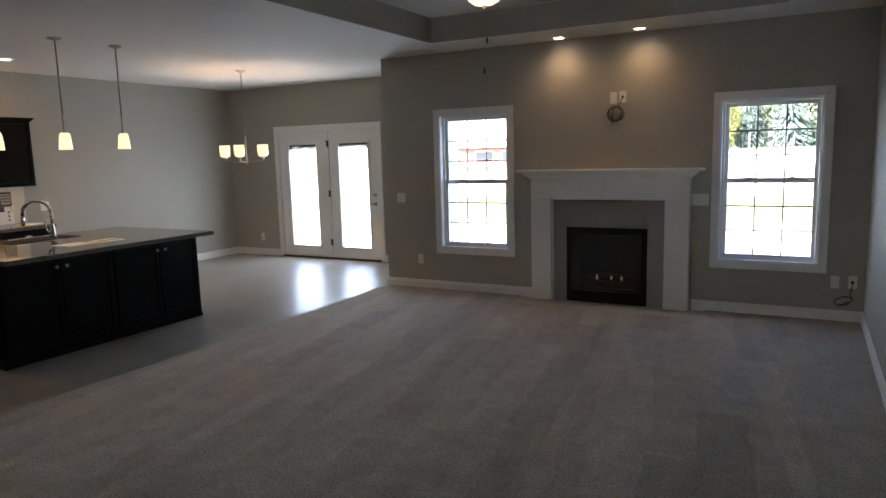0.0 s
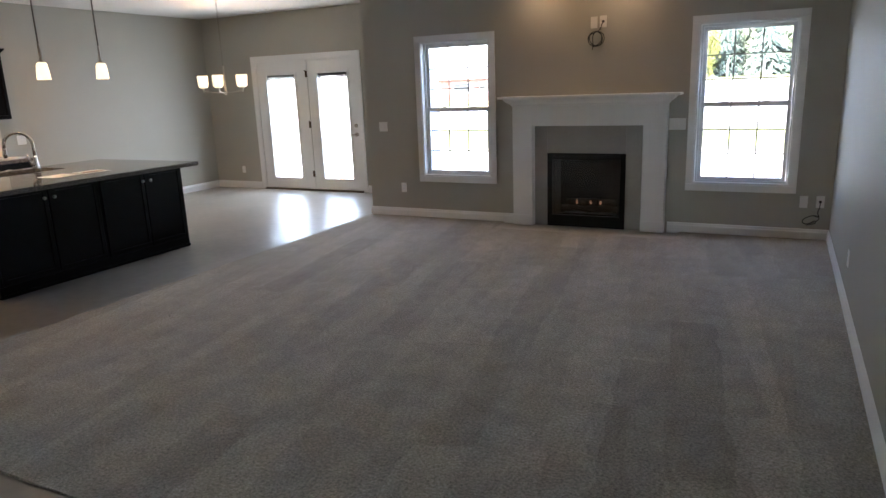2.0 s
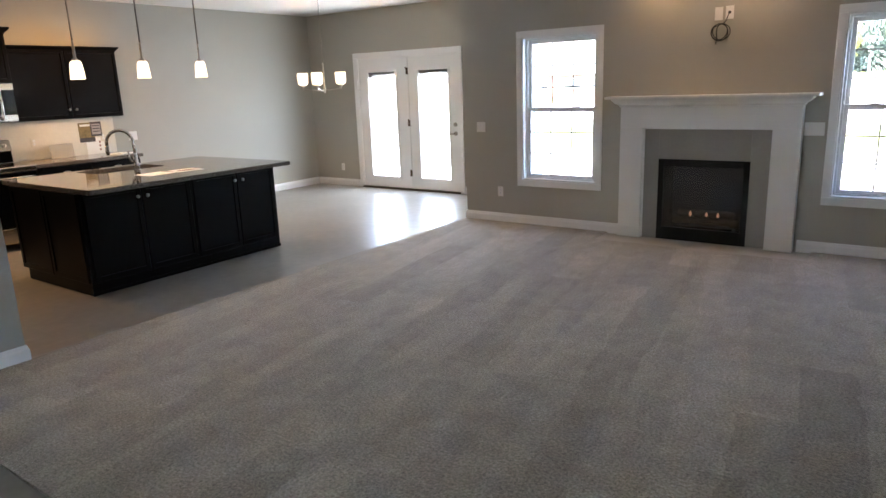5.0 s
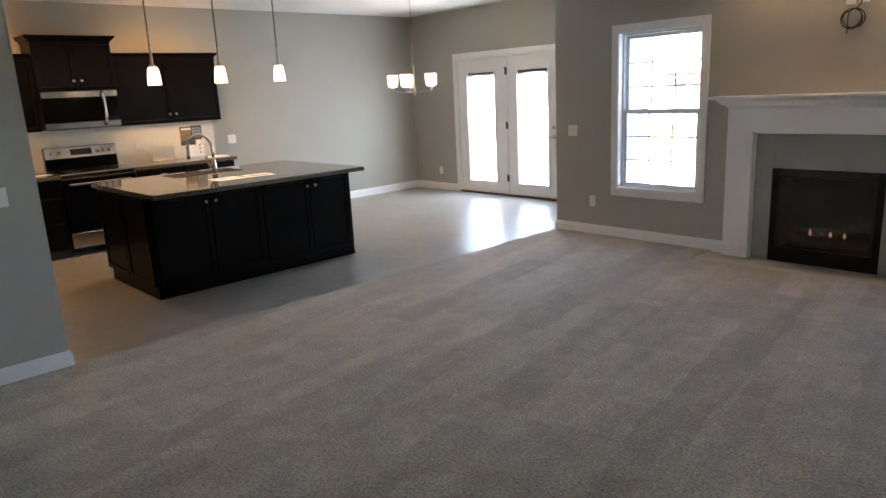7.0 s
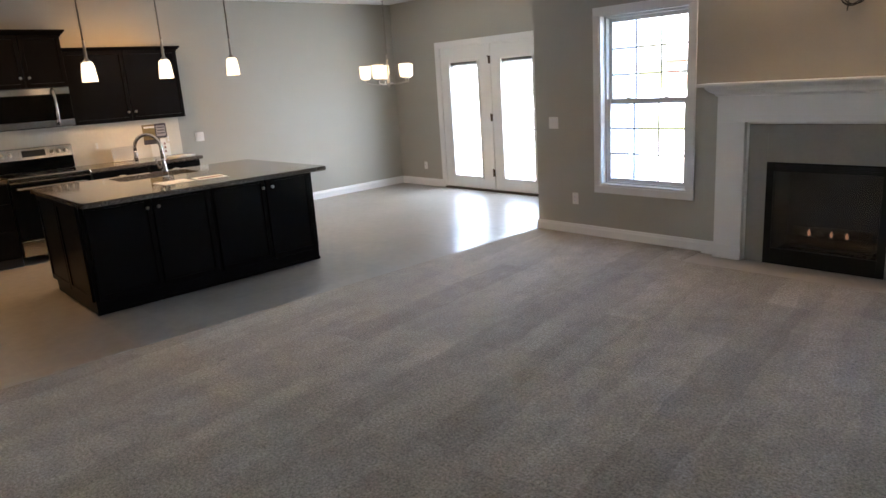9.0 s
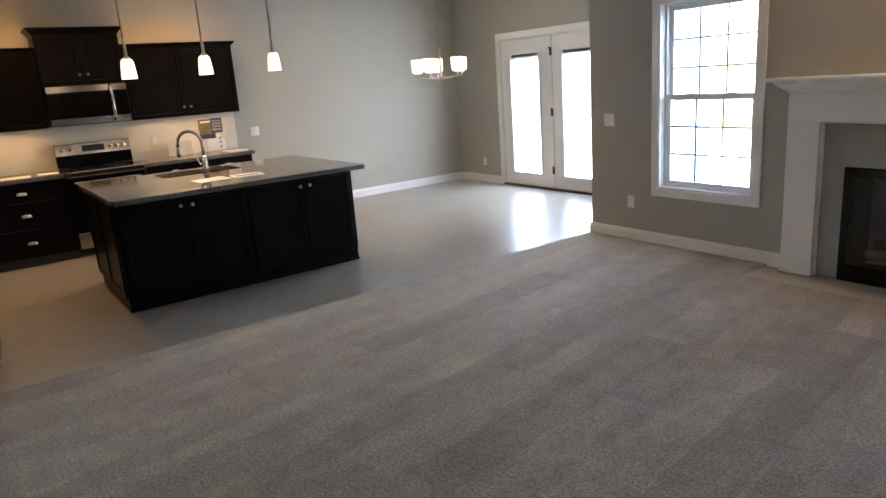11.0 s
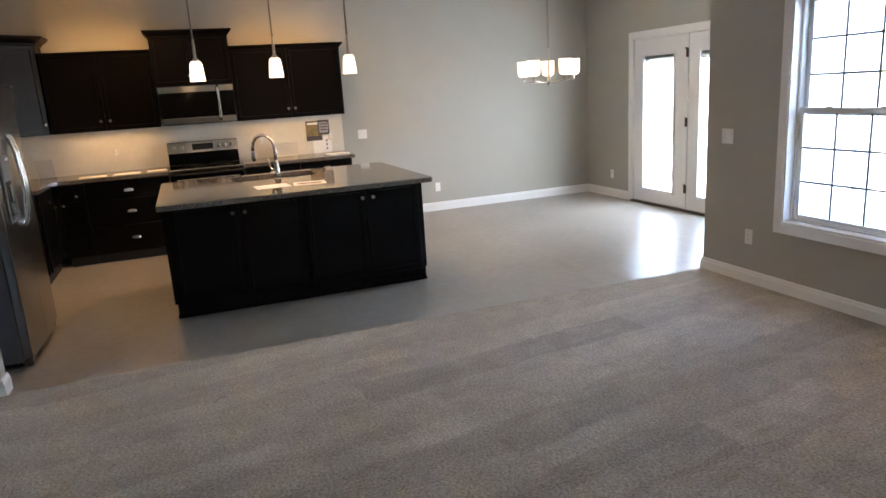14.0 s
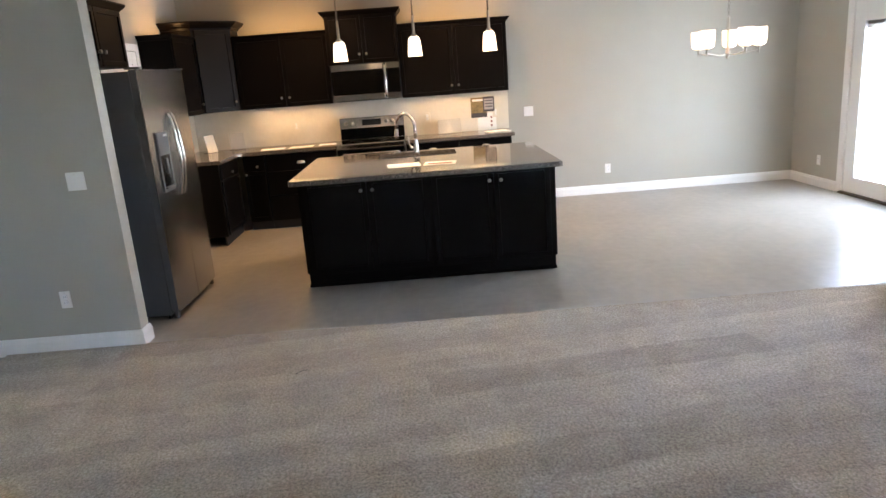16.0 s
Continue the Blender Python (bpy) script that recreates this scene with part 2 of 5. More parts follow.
    sf.inputs["Scale"].default_value, sf.inputs["Detail"].default_value, sf.inputs["Roughness"].default_value = 5.5, 8, 0.62
    sf.inputs["Distortion"].default_value = 0.6
    l.new(tc.outputs["Object"], sf.inputs["Vector"])
    r4.inputs["From Min"].default_value, r4.inputs["From Max"].default_value = 0.38, 0.62
    r4.inputs["To Min"].default_value, r4.inputs["To Max"].default_value = 0.90, 1.10
    l.new(sf.outputs["Fac"], r4.inputs["Value"])
    s5.operation = "SCALE"
    l.new(s4.outputs[0], s5.inputs[0])
    l.new(r4.outputs[0], s5.inputs["Scale"])
    l.new(s5.outputs[0], b.inputs["Base Color"])
    clump = n.new("ShaderNodeTexNoise")
    clump.inputs["Scale"].default_value, clump.inputs["Detail"].default_value = 110, 4
    l.new(tc.outputs["Object"], clump.inputs["Vector"])
    bp = n.new("ShaderNodeBump")
    bp.inputs["Distance"].default_value, bp.inputs["Strength"].default_value = 0.0035, 1
    l.new(clump.outputs["Fac"], bp.inputs["Height"])
    l.new(bp.outputs[0], b.inputs["Normal"])
    b.inputs["Sheen Weight"].default_value = 0.45
    b.inputs["Sheen Roughness"].default_value = 0.45
    b.inputs["Sheen Tint"].default_value = (1.0, 0.92, 0.82, 1)
    return m


M_CARPET = carpet_mat()


def vinyl_mat():
    m = mat("stone_look_vinyl_floor", (0.315, 0.30, 0.272), 0.27, var=0.16, scale=1.4, fine=11, spec=0.5)
    n, l = m.node_tree.nodes, m.node_tree.links
    b = n["Principled BSDF"]
    old = b.inputs["Base Color"].links[0].from_socket
    tc, br, mul = n.new("ShaderNodeTexCoord"), n.new("ShaderNodeTexBrick"), n.new("ShaderNodeVectorMath")
    l.new(tc.outputs["Object"], br.inputs["Vector"])
    br.offset = 0.0
    br.inputs["Color1"].default_value, br.inputs["Color2"].default_value = (0.97, 0.97, 0.97, 1), (1.02, 1.02, 1.02, 1)
    br.inputs["Mortar"].default_value = (1.08, 1.08, 1.07, 1)
    br.inputs["Scale"].default_value, br.inputs["Mortar Size"].default_value = 1.0, 0.003
    br.inputs["Brick Width"].default_value = br.inputs["Row Height"].default_value = 0.305
    mul.operation = "MULTIPLY"
    l.new(old, mul.inputs[0])
    l.new(br.outputs["Color"], mul.inputs[1])
    l.new(mul.outputs[0], b.inputs["Base Color"])
    b.inputs["Roughness"].default_value = 0.35
    return m


M_VINYL = vinyl_mat()


def ground_mat():
    m = mat("dry_ground", (0.36, 0.345, 0.325), 0.95, var=0.12, scale=0.3, fine=4)
    n, l = m.node_tree.nodes, m.node_tree.links
    b = n["Principled BSDF"]
    old = b.inputs["Base Color"].links[0].from_socket
    tc, sep, nz = n.new("ShaderNodeTexCoord"), n.new("ShaderNodeSeparateXYZ"), n.new("ShaderNodeTexNoise")
    l.new(tc.outputs["Object"], sep.inputs[0])
    nz.inputs["Scale"].default_value, nz.inputs["Detail"].default_value = 0.12, 5
    l.new(tc.outputs["Object"], nz.inputs["Vector"])
    wob = n.new("ShaderNodeMath")
    wob.operation, wob.inputs[1].default_value = "MULTIPLY_ADD", 9.0
    l.new(nz.outputs["Fac"], wob.inputs[0])
    l.new(sep.outputs["Y"], wob.inputs[2])
    ramp = n.new("ShaderNodeValToRGB")
    sc = n.new("ShaderNodeMath")
    sc.operation, sc.inputs[1].default_value = "DIVIDE", 120.0
    l.new(wob.outputs[0], sc.inputs[0])
    l.new(sc.outputs[0], ramp.inputs["Fac"])
    e = ramp.color_ramp.elements
    e[0].position, e[0].color = 0.0, (0, 0, 0, 1)
    e[1].position, e[1].color = 1.0, (1, 1, 1, 1)
    for p, v in ((0.195, 0), (0.215, 1), (0.275, 1), (0.30, 0), (0.47, 0), (0.50, 1)):
        k = e.new(p)
        k.color = (v, v, v, 1)
    mix = n.new("ShaderNodeMix")
    mix.data_type = "RGBA"
    l.new(ramp.outputs["Color"], mix.inputs[0])
    l.new(old, mix.inputs[6])
    mix.inputs[7].default_value = (0.115, 0.115, 0.03, 1)
    l.new(mix.outputs[2], b.inputs["Base Color"])
    return m


M_GROUND = ground_mat()


# ---- mesh helpers ----
def link(name, bm, material, smooth=False):
    me = bpy.data.meshes.new(name)
    bm.normal_update()
    bm.to_mesh(me)
    bm.free()
    me.materials.append(material)
    if smooth:
        for p in me.polygons:
            p.use_smooth = True
    return new(name, me)


def part(name, bm, material, parent, label="", smooth=False):
    ob = link(name, bm, material, smooth)
    ob.parent = parent
    if label:
        ob["label"] = label
    return ob


def thing(name, place=(0, 0, 0), turn=0, label="", category="", group="", kind=""):
    ob = new(name)
    ob.empty_display_size = 0.1
    ob.matrix_basis = pose(*place, 0, 0, turn)
    return tagged(ob, label, category, group, kind)


def box(bm, x0, x1, y0, y1, z0, z1, bevel=0.0, seg=1):
    x0, x1, y0, y1, z0, z1 = min(x0, x1), max(x0, x1), min(y0, y1), max(y0, y1), min(z0, z1), max(z0, z1)
    vs = [bm.verts.new((x, y, z)) for x in (x0, x1) for y in (y0, y1) for z in (z0, z1)]
    fs = [bm.faces.new([vs[i] for i in q]) for q in ((0, 1, 3, 2), (4, 6, 7, 5), (0, 4, 5, 1), (2, 3, 7, 6), (0, 2, 6, 4), (1, 5, 7, 3))]
    if bevel:
        es = list({e for f in fs for e in f.edges})
        bmesh.ops.bevel(bm, geom=es, offset=bevel, segments=seg, affect="EDGES", profile=0.5)
    return bm


def bx(x0, x1, y0, y1, z0, z1, bevel=0.0, seg=1):
    return box(bmesh.new(), x0, x1, y0, y1, z0, z1, bevel, seg)


def tube(bm, pts, r, n=10, closed=False):
    pts = [Vector(p) for p in pts]
    rings = []
    up = None
    for i, p in enumerate(pts):
        a = pts[i - 1] if i or closed else p
        b = pts[(i + 1) % len(pts)] if i < len(pts) - 1 or closed else p
        d = (b - a).normalized()
        if up is None:
            up = d.orthogonal().normalized()
        up = (up - d * up.dot(d)).normalized()
        side = d.cross(up)
        rr = r[i] if isinstance(r, (list, tuple)) else r
        rings.append([bm.verts.new(p + (up * math.cos(t) + side * math.sin(t)) * rr) for t in [2 * math.pi * k / n for k in range(n)]])
    m = len(rings)
    for i in range(m if closed else m - 1):
        A, B = rings[i], rings[(i + 1) % m]
        for k in range(n):
            bm.faces.new((A[k], A[(k + 1) % n], B[(k + 1) % n], B[k]))
    if not closed:
        bm.faces.new(rings[0][::-1])
        bm.faces.new(rings[-1])
    return bm


def lathe(bm, profile, n=24, cx=0, cy=0, cz=0, caps=True):
    rings = [[bm.verts.new((cx + r * math.cos(2 * math.pi * k / n), cy + r * math.sin(2 * math.pi * k / n), cz + z)) for k in range(n)] for r, z in profile]
    for A, B in zip(rings, rings[1:]):
        for k in range(n):
            bm.faces.new((A[k], A[(k + 1) % n], B[(k + 1) % n], B[k]))
    if caps:
        bm.faces.new(rings[0][::-1])
        bm.faces.new(rings[-1])
    return bm


def prism(bm, outline, z0, z1, bevel=0.0, seg=2):
    lo = [bm.verts.new((x, y, z0)) for x, y in outline]
    hi = [bm.verts.new((x, y, z1)) for x, y in outline]
    n = len(outline)
    f = [bm.faces.new(lo[::-1]), bm.faces.new(hi)]
    for k in range(n):
        bm.faces.new((lo[k], lo[(k + 1) % n], hi[(k + 1) % n], hi[k]))
    if bevel:
        bmesh.ops.bevel(bm, geom=list(f[0].edges) + list(f[1].edges), offset=bevel, segments=seg, affect="EDGES", profile=0.5)
    return bm


def rounded(x0, x1, y0, y1, r, n=5):
    pts = []
    for cx, cy, a0 in ((x1 - r, y1 - r, 0), (x0 + r, y1 - r, 90), (x0 + r, y0 + r, 180), (x1 - r, y0 + r, 270)):
        pts += [(cx + r * math.cos(radians(a0 + 90 * k / n)), cy + r * math.sin(radians(a0 + 90 * k / n))) for k in range(n + 1)]
    return pts


def sweep(bm, path, profile, closed=False):
    """profile: (out, z) swept along a flat path; out is to the right of the way."""
    P = [Vector(p) for p in path]
    n = len(P)
    rings = []
    for i in range(n):
        d0 = (P[i] - P[i - 1]).normalized() if i or closed else (P[1] - P[0]).normalized()
        d1 = (P[(i + 1) % n] - P[i]).normalized() if i < n - 1 or closed else d0
        n0, n1 = Vector((d0.y, -d0.x)), Vector((d1.y, -d1.x))
        m = (n0 + n1).normalized()
        m = m / max(0.3, m.dot(n0))
        rings.append([bm.verts.new((P[i].x + m.x * o, P[i].y + m.y * o, z)) for o, z in profile])
    k = len(profile)
    for i in range(n if closed else n - 1):
        A, B = rings[i], rings[(i + 1) % n]
        for j in range(k):
            bm.faces.new((A[j], B[j], B[(j + 1) % k], A[(j + 1) % k]))
    if not closed:
        bm.faces.new(rings[0])
        bm.faces.new(rings[-1][::-1])
    bmesh.ops.recalc_face_normals(bm, faces=bm.faces)
    return bm


def wall(name, axis, a, b, x0, x1, z0, z1, holes=(), material=None):
    """A wall from plane a to plane b along an axis, x0 to x1 long, with holes (u0, u1, v0, v1)."""
    us = sorted({x0, x1, *[h[0] for h in holes], *[h[1] for h in holes]})
    vs = sorted({z0, z1, *[h[2] for h in holes], *[h[3] for h in holes]})
    bm = bmesh.new()
    for u0, u1 in zip(us, us[1:]):
        for v0, v1 in zip(vs, vs[1:]):
            if any(h[0] <= u0 and u1 <= h[1] and h[2] <= v0 and v1 <= h[3] for h in holes):
                continue
            if axis == "x":
                box(bm, u0, u1, a, b, v0, v1)
            else:
                box(bm, a, b, u0, u1, v0, v1)
    bmesh.ops.remove_doubles(bm, verts=bm.verts, dist=1e-5)
    seen, dead = {}, []
    for f in bm.faces:
        key = tuple(round(c, 4) for c in f.calc_center_median())
        if key in seen:
            dead += [f, seen[key]]
        seen[key] = f
    bmesh.ops.delete(bm, geom=list(set(dead)), context="FACES")
    return tagged(link(name, bm, material or M_WALL), "greige painted drywall wall", "", "", "structure")


# ---- large structure ----
FY, FX0, FX1, DY, RX, KS = 7.19, -4.686, 0.42, 8.74, -8.83, 1.32
W1, W2 = (-3.908, -3.034, 0.52, 2.077), (-0.83, 0.044, 0.52, 2.077)
DR = (-7.77, -5.815, 0.0, 2.065)
wall("wall_north", "x", FY, FY + 0.15, FX0, FX1 + 0.15, -0.4, CEIL + 0.5, (W1, W2, (-2.34, -1.47, 0.0, 0.82)))
wall("wall_dining_north", "x", DY, DY + 0.15, RX - 0.15, FX0 + 0.12, -0.4, CEIL + 0.3, (DR,))
wall("wall_dining_east", "y", FX0, FX0 + 0.12, FY + 0.152, DY - 0.002, -0.4, CEIL + 0.3)
wall("wall_west", "y", RX - 0.15, RX, KS - 0.15, DY - 0.002, -0.4, CEIL + 0.3)
wall("wall_kitchen_south", "x", KS - 0.15, KS, RX + 0.002, -4.824, -0.4, CEIL + 0.3)
wall("wall_wing", "y", -4.82, -4.70, -1.5, 2.108, -0.02, CEIL + 0.3)
wall("wall_east", "y", FX1, FX1 + 0.15, -1.5, FY - 0.002, -0.4, CEIL + 0.5)
# Added south window, never in view, to bring fill light into the room.
FILL_W = (-2.7, -1.85, 1.25, 2.1)
wall("wall_south", "x", -1.65, -1.502, -4.82, FX1 + 0.15, -0.4, CEIL + 0.3, (FILL_W,))
# Unseen slab added outside to block direct sun at that opening.
tagged(link("unseen_sun_shield", bx(-5.5, 1.2, -3.6, -1.66, 2.55, 2.7), M_TRIM), "added unseen white slab keeping sun out of the fill window", "porch roof", "", "structure")
pane = tagged(link("fill_window", bx(FILL_W[0] + 0.001, FILL_W[1] - 0.001, -1.58, -1.575, FILL_W[2] + 0.001, FILL_W[3] - 0.001), M_GLASS), "clear pane of an added unseen window for fill light", "window", "", "structure")
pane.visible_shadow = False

# ceiling with its tray
TX0, TX1, TY0, TY1, TZ = -3.61, -0.27, 1.92, 6.52, 3.04
bm = bmesh.new()
box(bm, RX, TX0 - 0.0045, -1.5, DY, CEIL, CEIL + 0.02)
box(bm, TX1 + 0.0045, FX1, -1.5, FY, CEIL, CEIL + 0.02)
box(bm, TX0 - 0.0045, TX1 + 0.0045, -1.5, TY0 - 0.0045, CEIL, CEIL + 0.02)
box(bm, TX0 - 0.0045, TX1 + 0.0045, TY1 + 0.0045, FY, CEIL, CEIL + 0.02)
ceiling = tagged(link("ceiling", bm, M_CEIL), "flat white painted ceiling round a raised tray", "", "", "structure")
bm = bx(TX0 - 0.05, TX1 + 0.05, TY0 - 0.05, TY1 + 0.05, TZ, TZ + 0.03)
tagged(link("ceiling_tray", bm, M_CEIL), "white raised tray ceiling panel", "", "", "structure")
bm = bmesh.new()
box(bm, TX0 - 0.004, TX0, TY0 - 0.004, TY1 + 0.004, CEIL + 0.0005, TZ - 0.0005)
box(bm, TX1, TX1 + 0.004, TY0 - 0.004, TY1 + 0.004, CEIL + 0.0005, TZ - 0.0005)
box(bm, TX0, TX1, TY0 - 0.004, TY0, CEIL + 0.0005, TZ - 0.0005)
box(bm, TX0, TX1, TY1, TY1 + 0.004, CEIL + 0.0005, TZ - 0.0005)
tagged(link("ceiling_tray_side", bm, M_WALL), "greige painted sides of the tray ceiling", "", "", "structure")

tagged(link("floor", bx(RX, FX1, -1.5, DY + 0.12, -0.05, 0.0), M_VINYL), "glossy stone-look vinyl floor in warm grey beige", "", "", "structure")
bm = bmesh.new()
prism(bm, [(FX0 - 0.004, 1.20), (-4.5, 1.23), (-4.25, 1.36), (-4.1, 1.43), (-3.9, 1.455), (FX1, 1.455), (FX1, FY - 0.004), (-0.93, FY - 0.004), (-0.93, 6.80), (-2.88, 6.80), (-2.88, FY - 0.004), (FX0 - 0.004, FY - 0.004)], 0.0005, 0.015, 0.006, 2)
tagged(link("carpet", bm, M_CARPET), "beige grey cut-pile carpet with vacuum streaks", "carpet", "", "structure")
tagged(link("hearth", bx(-2.878, -0.932, 6.802, FY - 0.06, 0.0005, 0.011, 0.002), M_HEARTH), "flush beige tile hearth before the fireplace", "hearth", "", "structure")
tagged(link("floor_edge_strip", bx(FX0 - 0.022, FX0 - 0.005, 2.12, FY, 0.0005, 0.012, 0.004, 2), M_CARPET), "rolled carpet edge along the vinyl", "", "", "structure")

# baseboards
BP = [(0, 0), (0.016, 0), (0.016, 0.082), (0.011, 0.092), (0.009, 0.108), (0.004, 0.114), (0, 0.114)]


def baseboard(path, z=0.0):
    bm = bmesh.new()
    sweep(bm, path, [(o + 0.001, h + z) for o, h in BP])
    return tagged(link("baseboard", bm, M_TRIM), "white moulded baseboard along the wall", "baseboard", "", "structure")


baseboard([(-5.735, DY), (FX0, DY), (FX0, FY), (-2.745, FY)])
baseboard([(-1.06, FY), (FX1, FY), (FX1, -1.5)])
baseboard([(RX, 5.16), (RX, DY), (-7.85, DY)])
baseboard([(-4.70, -1.5), (-4.70, 2.108), (-4.82, 2.108), (-4.82, 1.99)])


# ---- windows and doors ----
def window(name, x0, x1, z0, z1):
    """A double-hung window in the north wall with moulded casing and grilles."""
    w = thing(name, label="white double-hung vinyl window with grilles and flat casing", category="window", kind="structure")
    c, f = 0.068, FY
    for nm, b in (("casing_head", (x0 - c, x1 + c, f - 0.018, f - 0.001, z1, z1 + c)), ("casing_foot", (x0 - c, x1 + c, f - 0.018, f - 0.001, z0 - c, z0)),
                  ("casing_side", (x0 - c, x0, f - 0.018, f - 0.001, z0 + 0.0005, z1 - 0.0005)), ("casing_side", (x1, x1 + c, f - 0.018, f - 0.001, z0 + 0.0005, z1 - 0.0005))):
        part(nm, bx(*b, 0.003, 2), M_TRIM, w)
    bm = bmesh.new()
    t = 0.012
    box(bm, x0, x0 + t, f - 0.012, f + 0.13, z0 + 0.02, z1 - t)
    box(bm, x1 - t, x1, f - 0.012, f + 0.13, z0 + 0.02, z1 - t)
    box(bm, x0, x1, f - 0.012, f + 0.13, z1 - t, z1)
    part("window_jamb", bm, M_TRIM, w)
    part("window_sill", bx(x0, x1, f - 0.014, f + 0.13, z0, z0 + 0.019, 0.003), M_TRIM, w)
    X0, X1, Z0, Z1 = x0 + t + 0.001, x1 - t - 0.001, z0 + 0.02, z1 - t - 0.001
    bm = bmesh.new()
    for b in ((X0, X0 + 0.018, f + 0.055, f + 0.128, Z0, Z1), (X1 - 0.018, X1, f + 0.055, f + 0.128, Z0, Z1),
              (X0 + 0.018, X1 - 0.018, f + 0.055, f + 0.128, Z1 - 0.02, Z1), (X0 + 0.018, X1 - 0.018, f + 0.055, f + 0.128, Z0, Z0 + 0.012)):
        box(bm, *b, 0.002)
    part("window_frame", bm, M_SASH, w)
    mid = (Z0 + Z1) / 2
    a0, a1 = X0 + 0.019, X1 - 0.019
    for nm, y0, y1, s0, s1 in (("upper_sash", f + 0.097, f + 0.124, mid - 0.026, Z1 - 0.021), ("lower_sash", f + 0.062, f + 0.092, Z0 + 0.013, mid + 0.026)):
        bm = bmesh.new()
        r = 0.036
        box(bm, a0, a0 + r, y0, y1, s0, s1, 0.003)
        box(bm, a1 - r, a1, y0, y1, s0, s1, 0.003)
        box(bm, a0 + r, a1 - r, y0, y1, s1 - r, s1, 0.003)
        box(bm, a0 + r, a1 - r, y0, y1, s0, s0 + r, 0.003)
        sash = part(nm, bm, M_SASH, w)
        g0, g1, h0, h1 = a0 + r, a1 - r, s0 + r, s1 - r
        ym = (y0 + y1) / 2
        pane = part("pane", bx(g0 - 0.004, g1 + 0.004, ym - 0.002, ym + 0.002, h0 - 0.004, h1 + 0.004), M_GLASS, sash, "clear glass pane")
        pane.visible_shadow = False
        for k in (1, 2):
            gx, gz = g0 + (g1 - g0) * k / 3, h0 + (h1 - h0) * k / 3
            part("muntin", bx(gx - 0.0068, gx + 0.0068, ym - 0.009, ym - 0.003, h0, h1), M_GRILLE, sash)
            part("muntin", bx(g0, g1, ym - 0.0095, ym - 0.0035, gz - 0.0068, gz + 0.0068), M_GRILLE, sash)
        if nm == "lower_sash":
            for lx in (a0 + (a1 - a0) * 0.27, a0 + (a1 - a0) * 0.73):
                bm = bx(lx - 0.028, lx + 0.028, y0 + 0.002, y1, s1, s1 + 0.006, 0.003)
                box(bm, lx - 0.006, lx + 0.03, y0 + 0.004, y0 + 0.016, s1 + 0.006, s1 + 0.011, 0.002)
                part("sash_lock", bm, M_PLASTIC, sash, "white sash lock")
            part("lift_rail", bx(a0 + 0.1, a1 - 0.1, y0 - 0.008, y0, s0 + 0.006, s0 + 0.014, 0.003), M_SASH, sash)
    return w


window("window_1", *W1)
window("window_2", *W2)


